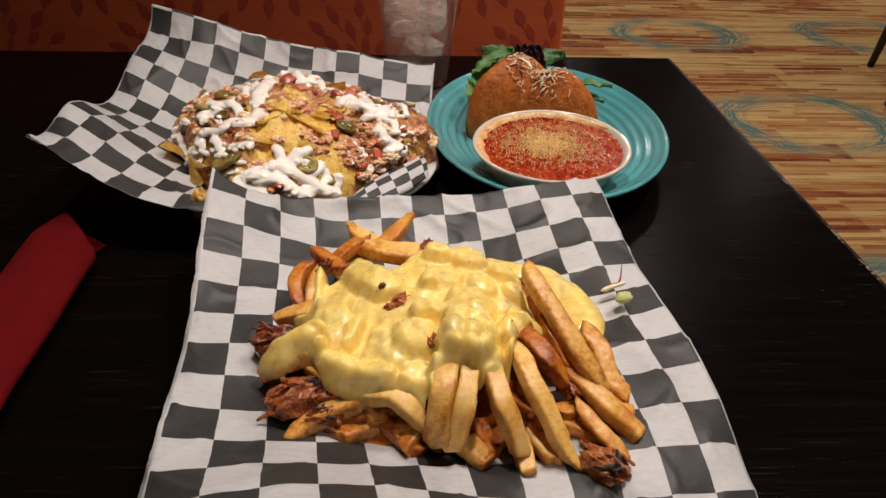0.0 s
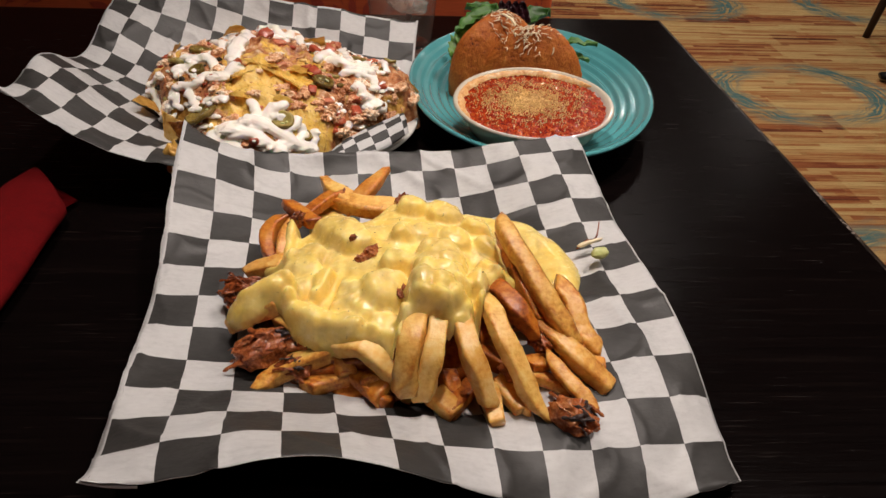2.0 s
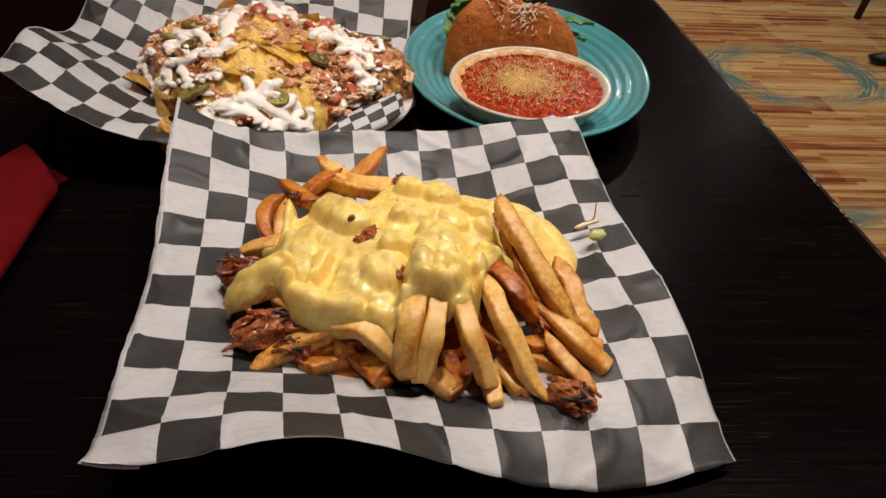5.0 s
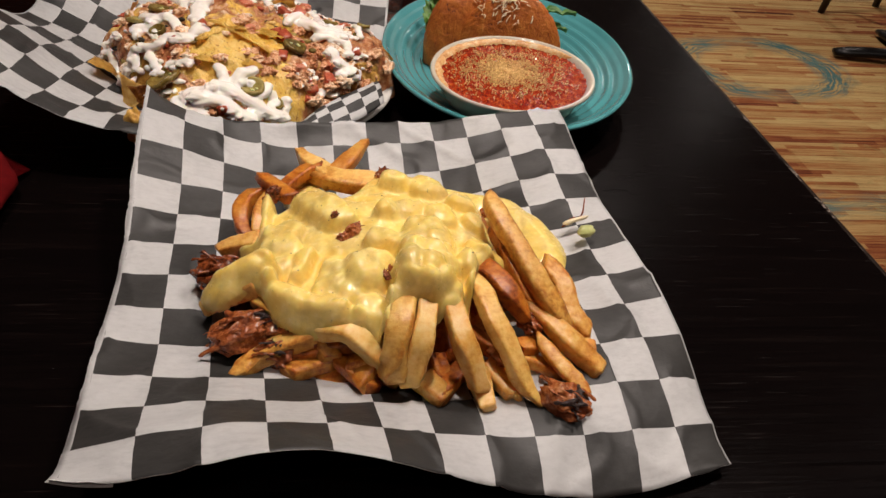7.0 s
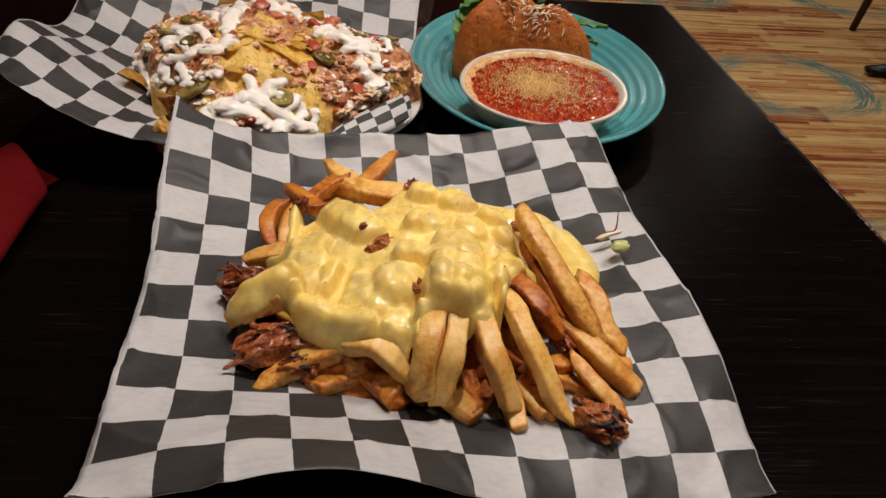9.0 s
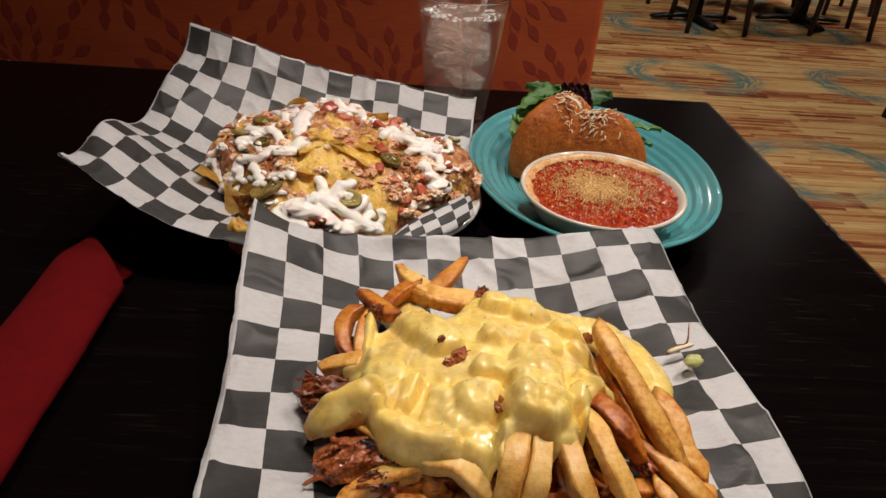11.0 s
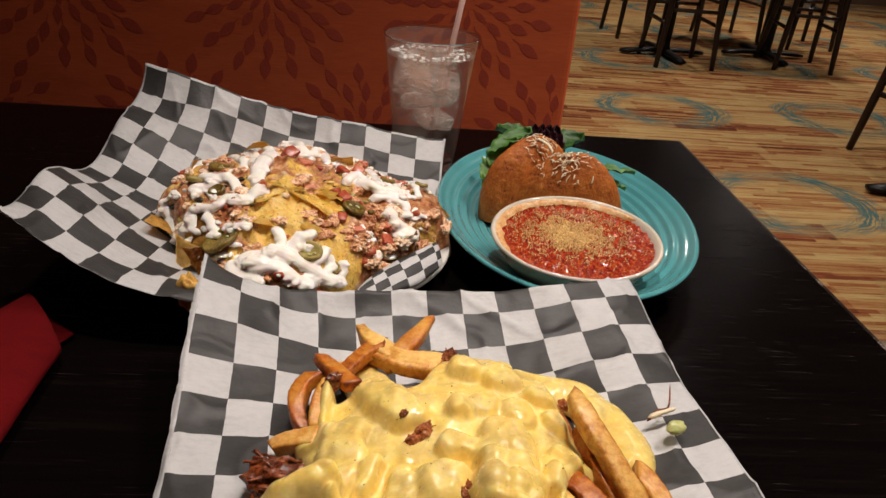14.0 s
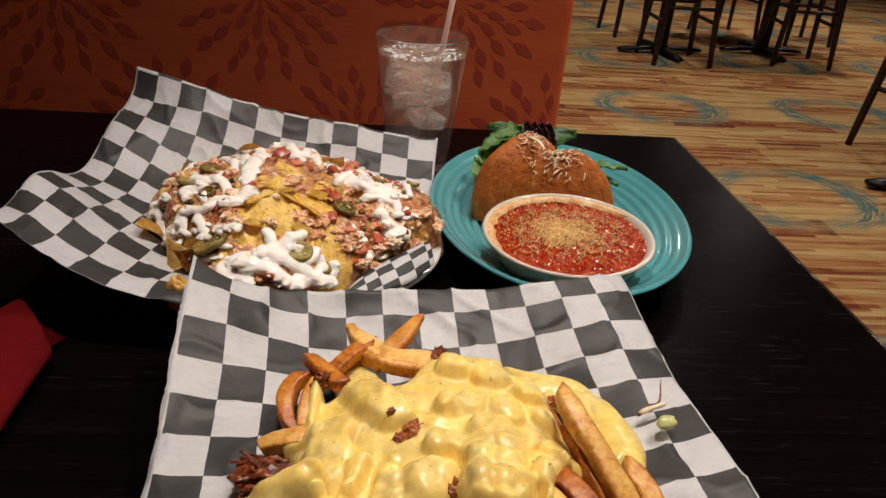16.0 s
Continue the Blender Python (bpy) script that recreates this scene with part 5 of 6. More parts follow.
tagged(part("pepper_speck", specks, CHAR, fries, "tiny dark pepper specks"), kind="stuff")

# ---------------------------------------------------------------- scraps on the liner
solo("scallion_slice", blob((0.132, 0.342, 0.787), (0.0060, 0.0042, 0.0035), 3, 0.25, 2, 4, 20), SCALLION, (0.132, 0.342, 0.7835), "pale green chopped scallion on checked paper", "scallion")
scrap = thing("pork_scrap", (0.126, 0.356, 0.783), "thin brown shred of pork on checked paper", "meat scrap")
part("shred", tube([(0.119, 0.350, 0.784), (0.127, 0.357, 0.786), (0.133, 0.358, 0.788), (0.1375, 0.372, 0.793)], 0.0020, 6, 12, taper=(1, 0.4), rough=0.3), MEAT, scrap)
part("shred", tube([(0.120, 0.352, 0.785), (0.128, 0.354, 0.787), (0.137, 0.357, 0.788)], 0.0034, 6, 10, taper=(1, 0.7), rough=0.4, seed=3), SHRED, scrap, "pale shred of pork")

# ---------------------------------------------------------------- nachos
nachos = thing("loaded_nachos", (-0.11, 0.575, TABLE + 0.012), "heap of nachos with cheddar, sour cream, jalapenos and tomato", "nachos")


# how high and deep the heap stands along x
RIDGE_X = [-0.230, -0.222, -0.2125, -0.200, -0.169, -0.145, -0.118, -0.090, -0.0715, -0.0525, -0.033, -0.009, 0.008, 0.016, 0.020]
RIDGE_S = [0.02, 0.45, 0.64, 0.78, 0.86, 0.95, 1.0, 0.90, 0.83, 0.75, 0.685, 0.63, 0.51, 0.30, 0.02]
MID = Vector((-0.11, 0.575, 0))
FRONT_AT = [-0.236, -0.2124, -0.196, -0.179, -0.167, -0.140, -0.100, -0.0624, -0.047, -0.030, -0.012, 0.007, 0.030]
FRONT_DEEP = [0.004, 0.010, 0.040, 0.068, 0.084, 0.112, 0.124, 0.088, 0.064, 0.044, 0.026, 0.010, 0.004]


def dome(x, y):
    s = float(np.interp(x, RIDGE_X, RIDGE_S))
    deep = 0.145 * s if y > 0.575 else min(0.145 * s, float(np.interp(x, FRONT_AT, FRONT_DEEP)))
    if not RIDGE_X[0] < x < RIDGE_X[-1]:
        return 0.0
    return s * math.sqrt(max(0.0, 1 - ((y - 0.575) / deep) ** 2))


def mound(x, y):
    d, p = dome(x, y), Vector((x, y, 0))
    lumps = 0.007 * noise.noise(p * 38) - 0.009 * abs(noise.noise(p * 62 + Vector((3, 1, 0)))) + 0.0030 * noise.noise(p * 130)
    return TABLE + 0.015 + 0.064 * d + (lumps + 0.003) * min(1.0, 1.6 * d)


bm = bmesh.new()
turns, steps = 220, 80
loops = []
for k in range(turns):
    way = Vector((math.cos(2 * math.pi * k / turns), math.sin(2 * math.pi * k / turns), 0))
    lo, hi = 0.0, 0.2
    for _ in range(24):
        half = (lo + hi) / 2
        lo, hi = (half, hi) if dome(*(MID + way * half).xy) > 0 else (lo, half)
    row = []
    for i in range(1, steps + 1):
        p = MID + way * lo * math.sin(math.pi / 2 * i / steps) * (1 + 0.02 * noise.noise(way * 4))
        row.append(bm.verts.new((p.x, p.y, mound(p.x, p.y) + 0.0012 * noise.noise(p * 300))))
    row.append(bm.verts.new((p.x, p.y, TABLE + 0.012)))
    loops.append(row)
top = bm.verts.new((MID.x, MID.y, mound(MID.x, MID.y)))
for a, b in zip(loops, loops[1:] + loops[:1]):
    bm.faces.new((top, a[0], b[0]))
    for i in range(steps):
        bm.faces.new((a[i], a[i + 1], b[i + 1], b[i]))
part("cheddar_mound", bm, CHEDDAR, nachos, "melted yellow cheddar over chips and chili")


def drizzle(points, width):
    """A strand of cream that bridges the hollows it crosses."""
    drizzle.count += 1
    line = resample([(x, y, 0) for x, y in points], 10 * len(points))
    z = [mound(p.x, p.y) for p in line]
    z = [max(sum(z[max(0, i - 5):i + 6]) / len(z[max(0, i - 5):i + 6]), z[i] - 0.0015) for i in range(len(z))]
    line = [(p.x, p.y, q + 0.0022) for p, q in zip(line, z)]
    bm = tube(line[::2], width * 1.42, 10, 7 * len(points), flat=0.66, taper=(1.0, 0.85), rough=0.38, seed=drizzle.count, ends=0.55)
    for q in line[3::9]:
        rng = random.Random(round(q[0] * 1e5) + drizzle.count)
        r = width * rng.uniform(0.5, 1.0)
        join(bm, blob((q[0] + rng.uniform(-0.002, 0.002), q[1] - 0.001, q[2] - 0.0012), (r * 1.1, r * 0.8, width * 0.42), 3, 0.25, 1.6, r * 900, rng.uniform(0, 180)))
    CREAM_LAID.append(([Vector((p[0], p[1], 0)) for p in line], bm))


drizzle.count = 0
CREAM_LAID = []
drizzle([(-0.212, 0.608), (-0.206, 0.610), (-0.201, 0.613), (-0.200, 0.640), (-0.182, 0.649), (-0.156, 0.607)], 0.0072)
drizzle([(-0.153, 0.590), (-0.159, 0.615), (-0.160, 0.652), (-0.151, 0.647), (-0.127, 0.597)], 0.0073)
drizzle([(-0.136, 0.617), (-0.137, 0.589), (-0.139, 0.571), (-0.138, 0.556)], 0.0101)
drizzle([(-0.147, 0.592), (-0.157, 0.652), (-0.148, 0.655)], 0.0078)
drizzle([(-0.183, 0.572), (-0.172, 0.564), (-0.164, 0.565), (-0.155, 0.558), (-0.150, 0.545)], 0.0067)
drizzle([(-0.181, 0.549), (-0.185, 0.557), (-0.175, 0.558), (-0.170, 0.560)], 0.0070)
drizzle([(-0.146, 0.529), (-0.136, 0.537), (-0.131, 0.549)], 0.0079)
drizzle([(-0.216, 0.572), (-0.211, 0.566), (-0.204, 0.552), (-0.199, 0.542)], 0.0064)
drizzle([(-0.212, 0.569), (-0.203, 0.562), (-0.199, 0.554)], 0.0044)
drizzle([(-0.221, 0.569), (-0.214, 0.567), (-0.202, 0.550)], 0.0040)
drizzle([(-0.183, 0.530), (-0.182, 0.535), (-0.174, 0.534), (-0.162, 0.529), (-0.154, 0.534), (-0.145, 0.536)], 0.0073)
drizzle([(-0.201, 0.544), (-0.189, 0.530), (-0.183, 0.530)], 0.0062)
drizzle([(-0.181, 0.531), (-0.178, 0.523), (-0.173, 0.516)], 0.0055)
drizzle([(-0.169, 0.528), (-0.161, 0.514), (-0.153, 0.502)], 0.0058)
drizzle([(-0.115, 0.501), (-0.109, 0.494), (-0.111, 0.482), (-0.120, 0.479)], 0.0058)
drizzle([(-0.087, 0.508), (-0.098, 0.495), (-0.109, 0.487), (-0.126, 0.482), (-0.138, 0.480), (-0.139, 0.475), (-0.130, 0.470), (-0.116, 0.467)], 0.0084)
drizzle([(-0.117, 0.486), (-0.103, 0.482), (-0.089, 0.482), (-0.078, 0.481), (-0.068, 0.486)], 0.0090)
drizzle([(-0.077, 0.499), (-0.081, 0.490), (-0.090, 0.481)], 0.0071)
drizzle([(-0.076, 0.497), (-0.074, 0.491), (-0.077, 0.482)], 0.0058)
drizzle([(-0.066, 0.499), (-0.065, 0.493), (-0.068, 0.486)], 0.0054)
drizzle([(-0.127, 0.474), (-0.111, 0.473), (-0.099, 0.470), (-0.090, 0.471)], 0.0081)
drizzle([(-0.093, 0.500), (-0.087, 0.498), (-0.092, 0.491)], 0.0066)
drizzle([(-0.136, 0.481), (-0.121, 0.484), (-0.108, 0.480)], 0.0091)
drizzle([(-0.107, 0.469), (-0.092, 0.471), (-0.074, 0.482)], 0.0072)
drizzle([(-0.085, 0.478), (-0.070, 0.486), (-0.063, 0.490)], 0.0065)
drizzle([(-0.071, 0.578), (-0.062, 0.596), (-0.054, 0.587), (-0.046, 0.580), (-0.035, 0.575), (-0.022, 0.583)], 0.0070)
drizzle([(-0.058, 0.632), (-0.052, 0.626), (-0.046, 0.599), (-0.042, 0.578)], 0.0056)
drizzle([(-0.049, 0.564), (-0.032, 0.567), (-0.021, 0.568), (-0.022, 0.558)], 0.0055)
drizzle([(-0.038, 0.593), (-0.025, 0.618), (-0.015, 0.640), (-0.010, 0.605), (-0.001, 0.607)], 0.0053)
drizzle([(-0.016, 0.640), (-0.013, 0.600), (-0.009, 0.587)], 0.0052)
drizzle([(-0.037, 0.554), (-0.030, 0.549), (-0.024, 0.546), (-0.015, 0.550), (-0.014, 0.555)], 0.0081)
drizzle([(-0.031, 0.551), (-0.021, 0.550), (-0.018, 0.548)], 0.0099)
drizzle([(-0.042, 0.523), (-0.033, 0.531), (-0.023, 0.540)], 0.0061)
drizzle([(-0.136, 0.660), (-0.125, 0.660), (-0.110, 0.635), (-0.099, 0.651), (-0.089, 0.622)], 0.0070)
drizzle([(-0.132, 0.660), (-0.118, 0.626), (-0.110, 0.622)], 0.0048)
drizzle([(-0.087, 0.660), (-0.078, 0.629), (-0.071, 0.619)], 0.0032)
drizzle([(-0.061, 0.587), (-0.049, 0.581), (-0.037, 0.580)], 0.0076)
drizzle([(-0.152, 0.510), (-0.136, 0.502), (-0.129, 0.502)], 0.0052)
drizzle([(-0.033, 0.591), (-0.027, 0.584), (-0.022, 0.574)], 0.0062)
for k, (x, y, r) in enumerate(((-0.109, 0.482, 0.0133), (-0.119, 0.476, 0.0116), (-0.089, 0.478, 0.0116), (-0.074, 0.483, 0.0075), (-0.024, 0.548, 0.0091), (-0.140, 0.590, 0.0083), (-0.037, 0.582, 0.0075), (-0.199, 0.619, 0.0058))):
    CREAM_LAID.append(([Vector((x, y, 0))], blob((x, y, mound(x, y) - 0.0005), (r * 1.2, r * 0.62, 0.0045), 4, 0.20, 1.8, k + 3, 10 * (k % 3))))
# strands that touch run into one smear
while CREAM_LAID:
    spots, bm = CREAM_LAID.pop()
    grown = True
    while grown:
        grown = False
        for other in CREAM_LAID[:]:
            if any((p - q).length < 0.0065 for p in spots for q in other[0]):
                join(bm, other[1])
                spots = spots + other[0]
                CREAM_LAID.remove(other)
                grown = True
    fuse(part("sour_cream", bm, CREMA, nachos, "white sour cream drizzle"), 0.0007, 4)
rng = random.Random(14)
for x, y, s in ((-0.132, 0.549, 0.0046), (-0.120, 0.613, 0.0067), (-0.107, 0.602, 0.0058), (-0.075, 0.602, 0.0054), (-0.063, 0.613, 0.0050), (-0.069, 0.549, 0.0054), (-0.069, 0.528, 0.0042), (-0.035, 0.535, 0.0050), (-0.047, 0.520, 0.0046), (-0.105, 0.468, 0.0050), (-0.050, 0.513, 0.0037), (-0.133, 0.660, 0.0037), (-0.056, 0.524, 0.0042), (-0.013, 0.563, 0.0042), (-0.077, 0.562, 0.0037)):
    bm = box((-s, -s * 0.8, -s * 0.6), (s, s * 0.8, s * 0.6), s * 0.35)
    bmesh.ops.subdivide_edges(bm, edges=bm.edges[:], cuts=1, use_grid_fill=True)
    for v in bm.verts:
        v.co *= 1 + 0.30 * noise.noise(v.co * 200 + Vector((x * 99, y * 99, 0)))
    bm.transform(Matrix.Translation((x, y, mound(x, y) + 0.0015)) @ Euler((rng.uniform(-0.6, 0.6), rng.uniform(-0.6, 0.6), rng.uniform(0, 3))).to_matrix().to_4x4())
    part("diced_tomato", bm, TOMATO, nachos, "red diced tomato")


def jalapeno(x, y, r, seed):
    """A slice: a thick ring with a sunken middle and seeds."""
    rng = random.Random(seed)
    bm = lathe([(0, 0.0), (r * 0.55, 0.0), (r * 0.7, 0.0018), (r * 0.9, 0.0022), (r, 0.001), (r * 0.98, -0.0015), (0, -0.0022)], 28, (1.0, rng.uniform(0.8, 0.95)))
    for v in bm.verts:
        v.co.z += 0.0030 * noise.noise(v.co * 90 + Vector((seed, 0, 0)))
    e = 0.004
    nx, ny = -(mound(x + e, y) - mound(x - e, y)) / (2 * e), -(mound(x, y + e) - mound(x, y - e)) / (2 * e)
    m = Vector((0, 0, 1)).rotation_difference(Vector((0.45 * nx, 0.45 * ny, 1)).normalized()).to_matrix().to_4x4()
    m = Matrix.Translation((x, y, mound(x, y) + 0.0015 + 0.25 * r * min(1.0, math.hypot(nx, ny)))) @ m
    bm.transform(m)
    ring = part("jalapeno_slice", bm, JALAPENO, nachos, "olive green pickled jalapeno slice")
    for k in range(4):
        a = rng.uniform(0, 6.3)
        b = blob((0, 0, 0), (0.0014, 0.0010, 0.0006), 1, 0.1, 1, k)
        b.transform(m @ Matrix.Translation((r * 0.4 * math.cos(a), r * 0.35 * math.sin(a), 0.0005)))
        part("seed", b, SCALLION, ring)


for k, (x, y, r) in enumerate(((-0.174, 0.594, 0.0100), (-0.152, 0.497, 0.0137), (-0.178, 0.649, 0.0075), (-0.061, 0.539, 0.0091), (-0.088, 0.489, 0.0091), (-0.027, 0.536, 0.0091), (-0.072, 0.491, 0.0058), (-0.008, 0.604, 0.0058), (-0.038, 0.618, 0.0075), (-0.187, 0.568, 0.0075), (-0.166, 0.548, 0.0067), (-0.055, 0.561, 0.0050))):
    jalapeno(x, y, r, k + 1)


def topping(x, y, r, seed):
    """A torn clump of saucy minced meat and melted cheese with bits of tomato."""
    rng = random.Random(seed)
    clump = bmesh.new()
    for k in range(int(5 + 0.5 * (r / 0.0032) ** 2)):
        a, q = rng.uniform(0, 2 * math.pi), math.sqrt(rng.random())
        px, py = x + r * q * math.cos(a), y + r * q * 0.85 * math.sin(a)
        s = rng.uniform(0.0022, 0.0062)
        lump = blob((px, py, mound(px, py) + r * 0.22 * (1 - q) - 0.0008), (s, s * rng.uniform(0.4, 0.7), s * rng.uniform(0.35, 0.6)), 3, 0.75, 2.2, rng.random() * 50, rng.uniform(0, 180))
        if rng.random() < 0.12:
            part("tomato_bit", lump, TOMATO, nachos)
        else:
            join(clump, lump)
    fuse(part("minced_meat", clump, CHILI, nachos, "pinkish-brown minced meat in melted cheese"), 0.0005, 1)


for k, (x, y, r) in enumerate(((-0.154, 0.530, 0.0108), (-0.142, 0.517, 0.0091), (-0.151, 0.539, 0.0083), (-0.101, 0.556, 0.0108), (-0.096, 0.569, 0.0067), (-0.086, 0.521, 0.0100), (-0.077, 0.522, 0.0075), (-0.054, 0.522, 0.0091), (-0.040, 0.547, 0.0083), (-0.045, 0.555, 0.0067), (-0.002, 0.565, 0.0091), (-0.004, 0.559, 0.0083), (-0.082, 0.509, 0.0067), (-0.112, 0.504, 0.0091), (-0.136, 0.506, 0.0058), (-0.015, 0.555, 0.0058), (-0.052, 0.518, 0.0058), (-0.035, 0.533, 0.0058), (-0.063, 0.556, 0.0067), (-0.048, 0.534, 0.0067), (-0.106, 0.576, 0.0050), (-0.060, 0.573, 0.0058), (-0.032, 0.558, 0.0058))):
    topping(x, y, r, k + 60)


rng = random.Random(19)
for k in range(72):
    a, q = rng.uniform(0, 2 * math.pi), math.sqrt(rng.uniform(0.10, 0.95))
    x, y = -0.105 + 0.115 * q * math.cos(a), 0.565 + 0.110 * q * math.sin(a)
    if dome(x, y) > 0.2 and ((x + 0.100) / 0.040) ** 2 + ((y - 0.545) / 0.060) ** 2 > 1:
        topping(x, y, rng.uniform(0.004, 0.009), k + 200)
rng = random.Random(23)
for k in range(62):
    a, q = rng.uniform(0, 2 * math.pi), math.sqrt(rng.uniform(0.30, 0.95))
    x, y = -0.105 + 0.115 * q * math.cos(a), 0.560 + 0.105 * q * math.sin(a)
    if dome(x, y) > 0.25 and ((x + 0.100) / 0.045) ** 2 + ((y - 0.540) / 0.065) ** 2 > 1:
        smear = bmesh.new()
        for _ in range(5):
            px, py, s = x + rng.gauss(0, 0.004), y + rng.gauss(0, 0.004), rng.uniform(0.002, 0.0058)
            join(smear, blob((px, py, mound(px, py) + 0.0006), (s, s * rng.uniform(0.4, 0.8), 0.0016), 3, 0.5, 1.8, rng.random() * 40, rng.uniform(0, 180)))
        fuse(part("cream_smear", smear, CREMA, nachos, "thin smear of sour cream"), 0.0006, 2)
# crumbs of topping between the larger pieces, thinner over the bare cheddar
rng = random.Random(77)
for k in range(260):
    a, r = rng.uniform(0, 2 * math.pi), math.sqrt(rng.uniform(0.05, 0.72))
    x, y = -0.11 + 0.118 * r * math.cos(a), 0.565 + 0.120 * r * math.sin(a)
    if dome(x, y) < 0.3:
        continue
    if ((x + 0.095) / 0.045) ** 2 + ((y - 0.525) / 0.050) ** 2 < 1 and rng.random() < 0.85:
        continue
    s = rng.uniform(0.0020, 0.0046)
    m = (CHILI, OLIVE, TOMATO, CREMA, JALAPENO, CHIP)[rng.choice((0, 0, 1, 1, 2, 3, 3, 3, 4, 4, 5))]
    nm = {CHILI: "chili_crumb", TOMATO: "tomato_bit", CREMA: "cream_spot", JALAPENO: "jalapeno_bit", CHIP: "chip_crumb", OLIVE: "olive_bit"}[m]
    part(nm, blob((x, y, mound(x, y) - 0.0005), (s, s * rng.uniform(0.5, 0.9), s * 0.55), 2, 0.4, 2.2, k, rng.uniform(0, 180)), m, nachos)


def chip(x, y, z, size, euler, seed, material=None, thick=0.0024, bow=0.22):
    """A curved triangular corn chip with a rough broken edge; bare, or under melted cheddar."""
    bm = bmesh.new()
    n = 12
    rows = []
    for i in range(n + 1):
        row = []
        for j in range(i + 1):
            p = Vector(((j / n - 0.5 * i / n) * size * 1.1, (i / n - 0.6) * size, bow * size * math.sin(3 * j / n + seed) + 0.05 * size * noise.noise(Vector((i * 0.5, j * 0.5, seed)))))
            if j in (0, i) or i == n:
                p *= 1 + 0.10 * noise.noise(Vector((i * 0.8, j * 0.8, seed + 9)))
            row.append(bm.verts.new(p))
        rows.append(row)
    for i in range(n):
        for j in range(i + 1):
            bm.faces.new((rows[i][j], rows[i + 1][j], rows[i + 1][j + 1]))
            if j < i:
                bm.faces.new((rows[i][j], rows[i + 1][j + 1], rows[i][j + 1]))
    bmesh.ops.solidify(bm, geom=bm.faces[:], thickness=thick)
    bmesh.ops.recalc_face_normals(bm, faces=bm.faces[:])
    bm.transform(Matrix.Translation((x, y, z)) @ Euler([radians(a) for a in euler]).to_matrix().to_4x4())
    part("pepper_strip" if material is ROASTED else "corn_chip", bm, material or CHIP, nachos, {MELTED: "corn chip under melted cheddar", ROASTED: "dark roasted pepper strip"}.get(material, "golden corn chip"))


# bare chips at the open corner
for k, (x, y, z, s, e) in enumerate(((-0.211, 0.545, 0.790, 0.026, (30, 25, 100)), (-0.180, 0.512, 0.785, 0.028, (70, 15, -35)), (-0.164, 0.498, 0.789, 0.026, (75, -10, -15)), (-0.172, 0.512, 0.800, 0.026, (60, 10, -60)),
                                     (-0.194, 0.556, 0.808, 0.036, (70, 10, -48)), (-0.186, 0.538, 0.800, 0.030, (66, -20, -30)),
                                     (-0.200, 0.592, 0.810, 0.032, (55, 20, -75)), (-0.150, 0.632, 0.822, 0.034, (-30, -10, 0)), (-0.078, 0.628, 0.812, 0.034, (-35, 20, 20)))):
    chip(x, y, z, s, e, k, (None, None, ROASTED, None)[k % 4] if k < 6 else None)
# chips and meat piled against the steep flank
for k, (x, y, z, s, e) in enumerate(((-0.040, 0.528, 0.782, 0.028, (62, 10, 30)), (-0.022, 0.545, 0.783, 0.030, (64, -10, 42)), (-0.004, 0.562, 0.784, 0.028, (60, 14, 52)), (0.008, 0.585, 0.786, 0.026, (58, 0, 70)), (0.010, 0.612, 0.784, 0.026, (50, 10, 95)))):
    chip(x, y, z, s, e, k + 80, (None, ROASTED)[k % 2])
rng = random.Random(31)
for k in range(16):
    x = rng.uniform(-0.045, 0.014)
    y = 0.575 - float(np.interp(x, FRONT_AT, FRONT_DEEP)) + rng.uniform(-0.004, 0.010)
    s = rng.uniform(0.004, 0.008)
    part("minced_meat", blob((x, y, TABLE + rng.uniform(0.024, 0.040)), (s, s * 0.7, s * 0.6), 4, 0.7, 2.4, k + 0.5, rng.uniform(0, 180)), CHILI, nachos, "pinkish-brown minced meat in melted cheese")
# chips under the cheddar, in the middle of the heap
for k, (x, y, s, e) in enumerate(((-0.098, 0.552, 0.052, (6, 6, 160)), (-0.124, 0.545, 0.044, (8, -7, 220)), (-0.078, 0.566, 0.044, (4, 8, 140)),
                                  (-0.108, 0.520, 0.046, (9, 0, 185)), (-0.072, 0.512, 0.040, (8, 6, 150)), (-0.056, 0.490, 0.036, (8, 8, 170)))):
    h = 0.012
    up = Vector((-(mound(x + h, y) - mound(x - h, y)) / (2 * h), -(mound(x, y + h) - mound(x, y - h)) / (2 * h), 1)).normalized()
    lie = Vector((0, 0, 1)).rotation_difference(up).to_matrix() @ Euler([radians(q) for q in e]).to_matrix()
    chip(x, y, mound(x, y) - 0.0026, s, [math.degrees(q) for q in lie.to_euler()], k + 50, MELTED, 0.0040, 0.035)
stray = blob((-0.167, 0.465, 0.783), (0.0075, 0.0050, 0.0135), 4, 0.35, 1.5, 3, 30)
solo("corn_chip", stray, CHIP, (-0.169, 0.468, 0.764), "folded golden corn chip on checked paper", "chip")

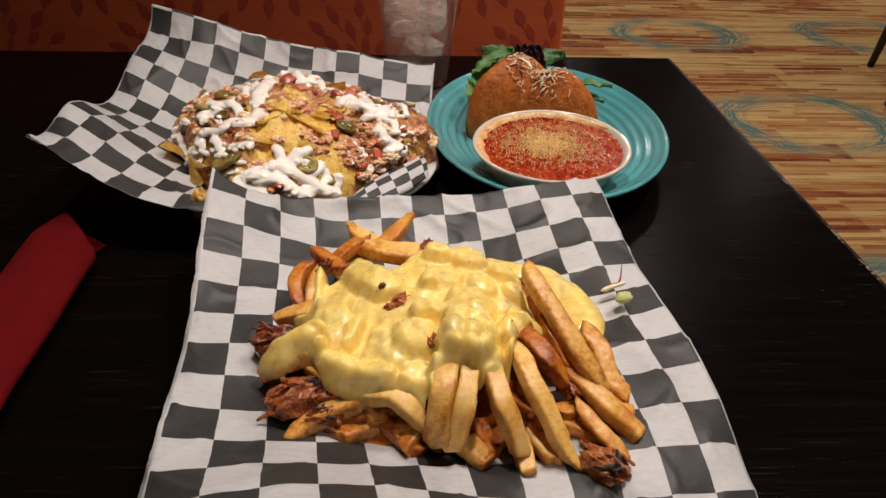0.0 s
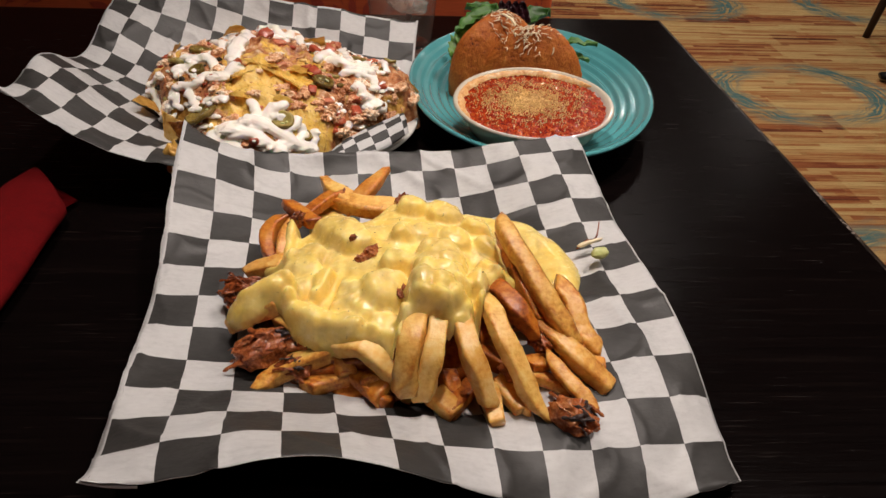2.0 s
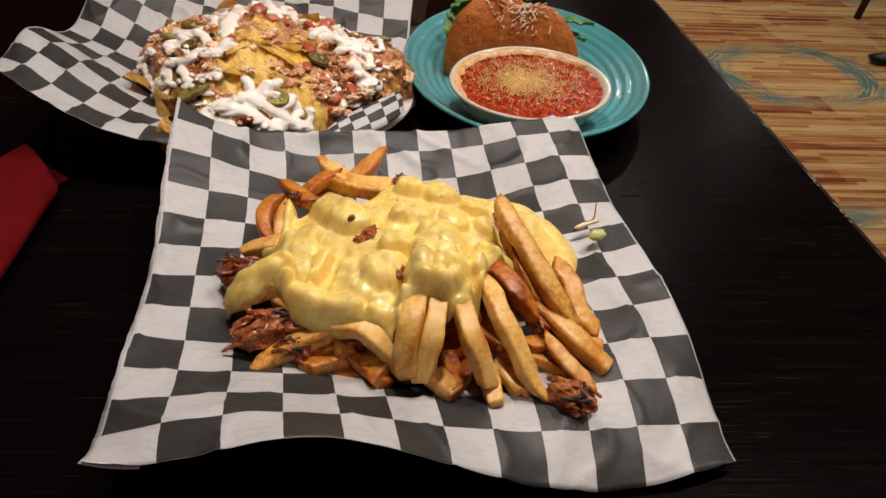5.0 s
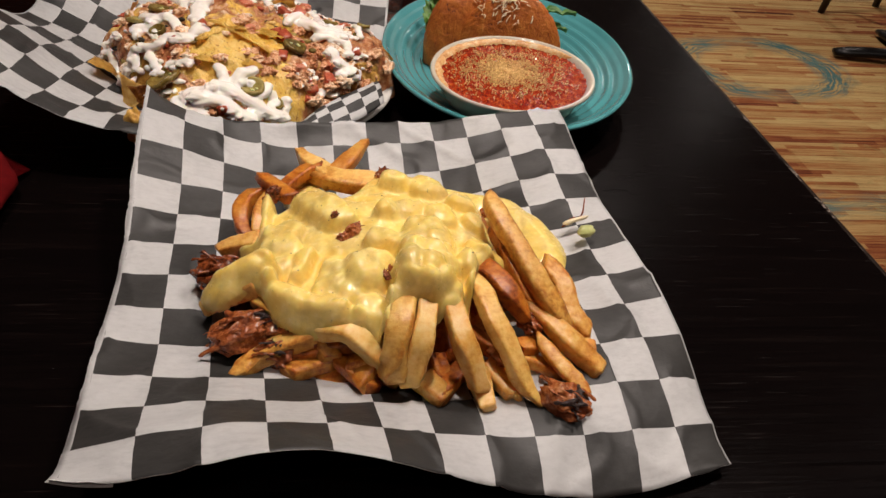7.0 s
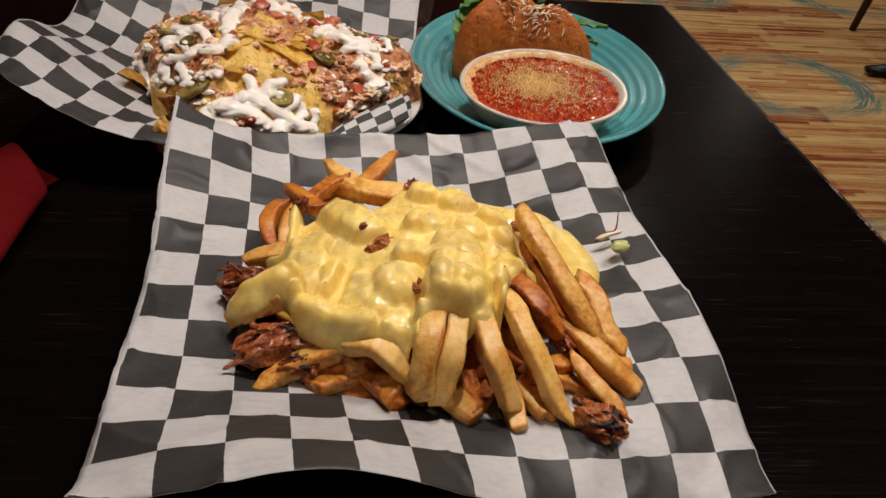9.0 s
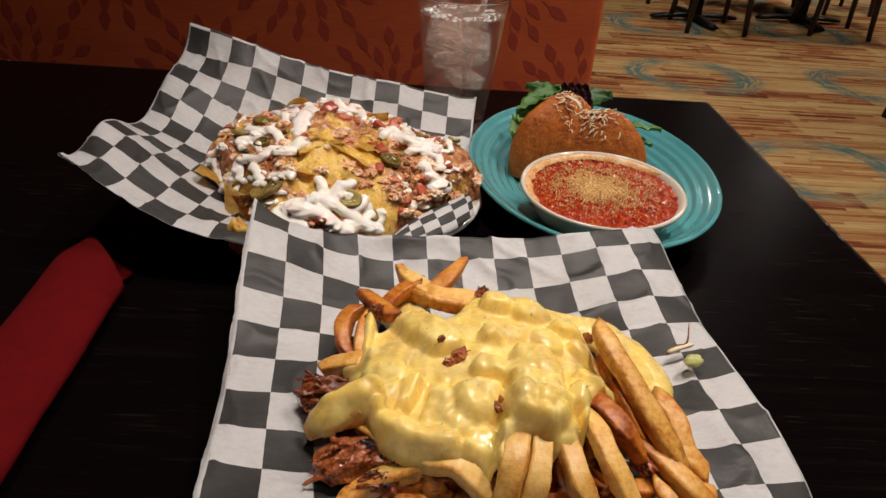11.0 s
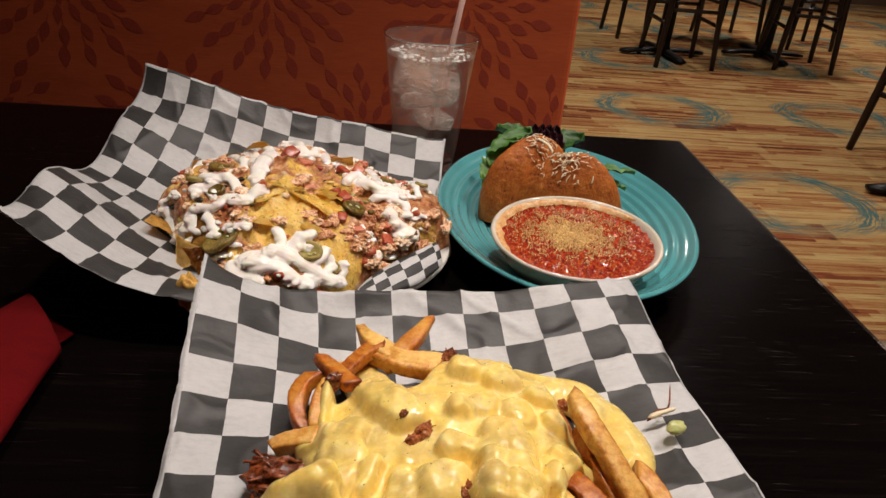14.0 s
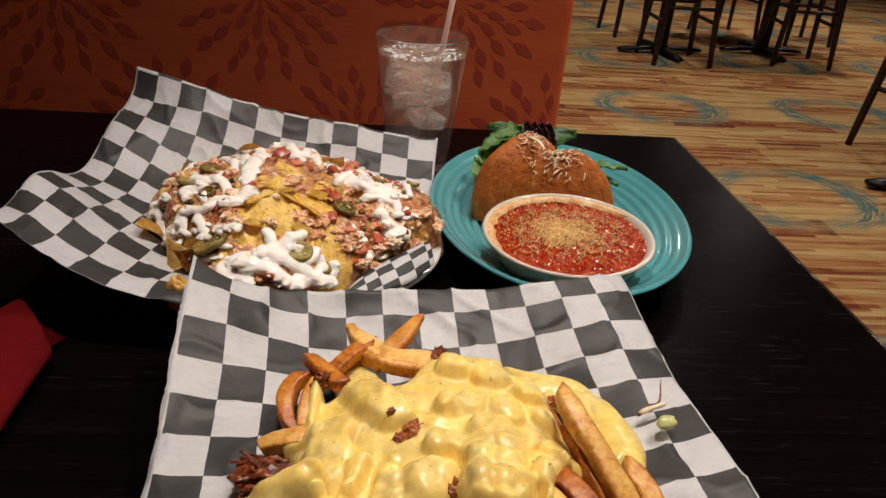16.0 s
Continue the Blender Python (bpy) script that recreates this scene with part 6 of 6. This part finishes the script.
# ---------------------------------------------------------------- water glass with ice and straw
GX, GY = 0.0, 0.797
tumbler = thing("pint_glass", (GX, GY, TABLE), "clear pint glass of iced water", "glass")
part("base", lathe([(0, 0.0005), (0.0296, 0.0005), (0.0306, 0.002), (0.0318, 0.012), (0.0310, 0.0128), (0, 0.0125)], 72), RIM, tumbler, "thick glass bottom", local=True).visible_shadow = False
part("glass_body", lathe([(0.0310, 0.0), (0.0325, 0.002), (0.0498, 0.1478)], 72), GLASS, tumbler, local=True).visible_shadow = False
part("rim", lathe([(0.0484, 0.1480), (0.0500, 0.1480), (0.0504, 0.1492), (0.0498, 0.1502), (0.0488, 0.1500), (0.0484, 0.1480)], 72), RIM, tumbler, "thick clear rim", local=True).visible_shadow = False
bm = lathe([(0.0462, 0.1306)] + [(0.0452 - 0.0025 * k, 0.1300) for k in range(18)] + [(0, 0.1298)], 72)
for v in bm.verts:
    if v.co.z > 0.129 and v.co.xy.length < 0.042:
        v.co.z += 0.0022 * noise.noise(v.co * 120) + 0.0012 * noise.noise(v.co * 330)
part("water", bm, WATER, tumbler, local=True).visible_shadow = False
rng = random.Random(2)
for k, (x, y, z, a, b, c, tip, lean, turn) in enumerate(((-0.012, -0.006, 0.1235, 0.013, 0.011, 0.008, 12, 8, 20), (0.016, -0.010, 0.1245, 0.011, 0.010, 0.008, -8, 14, 50), (0.006, 0.018, 0.1245, 0.014, 0.010, 0.008, 6, -10, 0),
                                                         (-0.002, -0.012, 0.1060, 0.034, 0.020, 0.008, 12, 8, -6), (-0.004, -0.006, 0.0840, 0.030, 0.020, 0.010, -8, -6, 14), (0.006, -0.004, 0.0600, 0.020, 0.018, 0.007, 6, 10, 30))):
    bm = box((-a, -b, -c), (a, b, c), 0.006, 3)
    for v in bm.verts:
        v.co *= 1 + 0.22 * noise.noise(v.co * 90 + Vector((k, 0, 0)))
    bm.transform(pose(x, y, z, tip, lean, turn))
    part("ice_cube", bm, ICE, tumbler, local=True).visible_shadow = False
# pale ice bits, added in place of lamp sparkles on the rippled water
crushed = bmesh.new()
for k in range(130):
    a, r = rng.uniform(0, 2 * math.pi), 0.041 * math.sqrt(rng.uniform(0.25, 1))
    s = rng.uniform(0.0008, 0.0026)
    join(crushed, blob((r * math.cos(a), r * math.sin(a), 0.1306), (s * 1.5, s * rng.uniform(0.4, 0.9), s * 0.45), 2, 0.5, 1.5, k, rng.uniform(0, 180)))
tagged(part("ice_glint_bits", crushed, FROST, tumbler, "pale ice bits that stand in for glints on the water", smooth=False, local=True), kind="stuff")
a, b = Vector((0.006, 0.812, TABLE + 0.030)), Vector((0.036, 0.793, TABLE + 0.232))
straw = lathe([(0.0026, 0.0), (0.0030, 0.0), (0.0030, (b - a).length), (0.0026, (b - a).length), (0.0026, 0.0)], 16)
straw.transform(Matrix.Translation(a) @ Vector((0, 0, 1)).rotation_difference((b - a).normalized()).to_matrix().to_4x4())
solo("drinking_straw", straw, STRAW, a, "translucent pinkish drinking straw in the glass", "straw")

# ---------------------------------------------------------------- rolled napkin
bm = bmesh.new()
n, m = 44, 20
roll = []
p0, p1 = Vector((-0.268, 0.462, 0)), Vector((-0.262, 0.130, 0))
for i in range(n + 1):
    s = i / n
    c = p0.lerp(p1, s)
    way = (p1 - p0).normalized()
    side = Vector((-way.y, way.x, 0))
    wide = (0.019 + 0.010 * min(1.0, s / 0.06)) * (1 + 0.1 * s) + 0.003 * noise.noise(Vector((s * 6, 0, 3)))
    tall = 0.022
    ring = []
    for k in range(m):
        a = 2 * math.pi * k / m
        r = 1 + 0.07 * noise.noise(Vector((math.cos(a) * 1.5, math.sin(a) * 1.5, s * 4))) + 0.04 * math.sin(3 * a + s * 5)
        z = max(0.0006, tall / 2 + tall / 2 * math.sin(a) * r)
        slant = -0.022 * math.cos(a) * max(0.0, 1 - s / 0.25)
        ring.append(bm.verts.new((c.x + side.x * wide * math.cos(a) * r, c.y + side.y * wide * math.cos(a) * r + slant, TABLE + z)))
    roll.append(ring)
for a, b in zip(roll, roll[1:]):
    for k in range(m):
        bm.faces.new((a[k], a[(k + 1) % m], b[(k + 1) % m], b[k]))
bm.faces.new(roll[0])
bm.faces.new(list(reversed(roll[-1])))
bmesh.ops.recalc_face_normals(bm, faces=bm.faces[:])
napkin = thing("rolled_napkin", (-0.29, 0.33, TABLE), "dark red cloth napkin rolled on the table", "napkin")
part("cloth_roll", bm, NAPKIN, napkin)
flap = bmesh.new()
rows = []
for i in range(11):
    s = i / 10
    far, near = Vector((-0.268 + 0.0245 * s, 0.457 - 0.0035 * s, TABLE + 0.018 - 0.015 * s)), Vector((-0.256 + 0.0125 * s, 0.400 + 0.053 * s, TABLE + 0.014 - 0.011 * s))
    rows.append([flap.verts.new(far.lerp(near, j / 8) + Vector((0, 0, 0.002 * (1 - s) * math.sin(j * 1.3 + s * 3)))) for j in range(9)])
for a, b in zip(rows, rows[1:]):
    for j in range(8):
        flap.faces.new((a[j], a[j + 1], b[j + 1], b[j]))
bmesh.ops.solidify(flap, geom=flap.faces[:], thickness=0.0012)
part("napkin_corner", flap, NAPKIN, napkin, "loose pointed napkin corner")
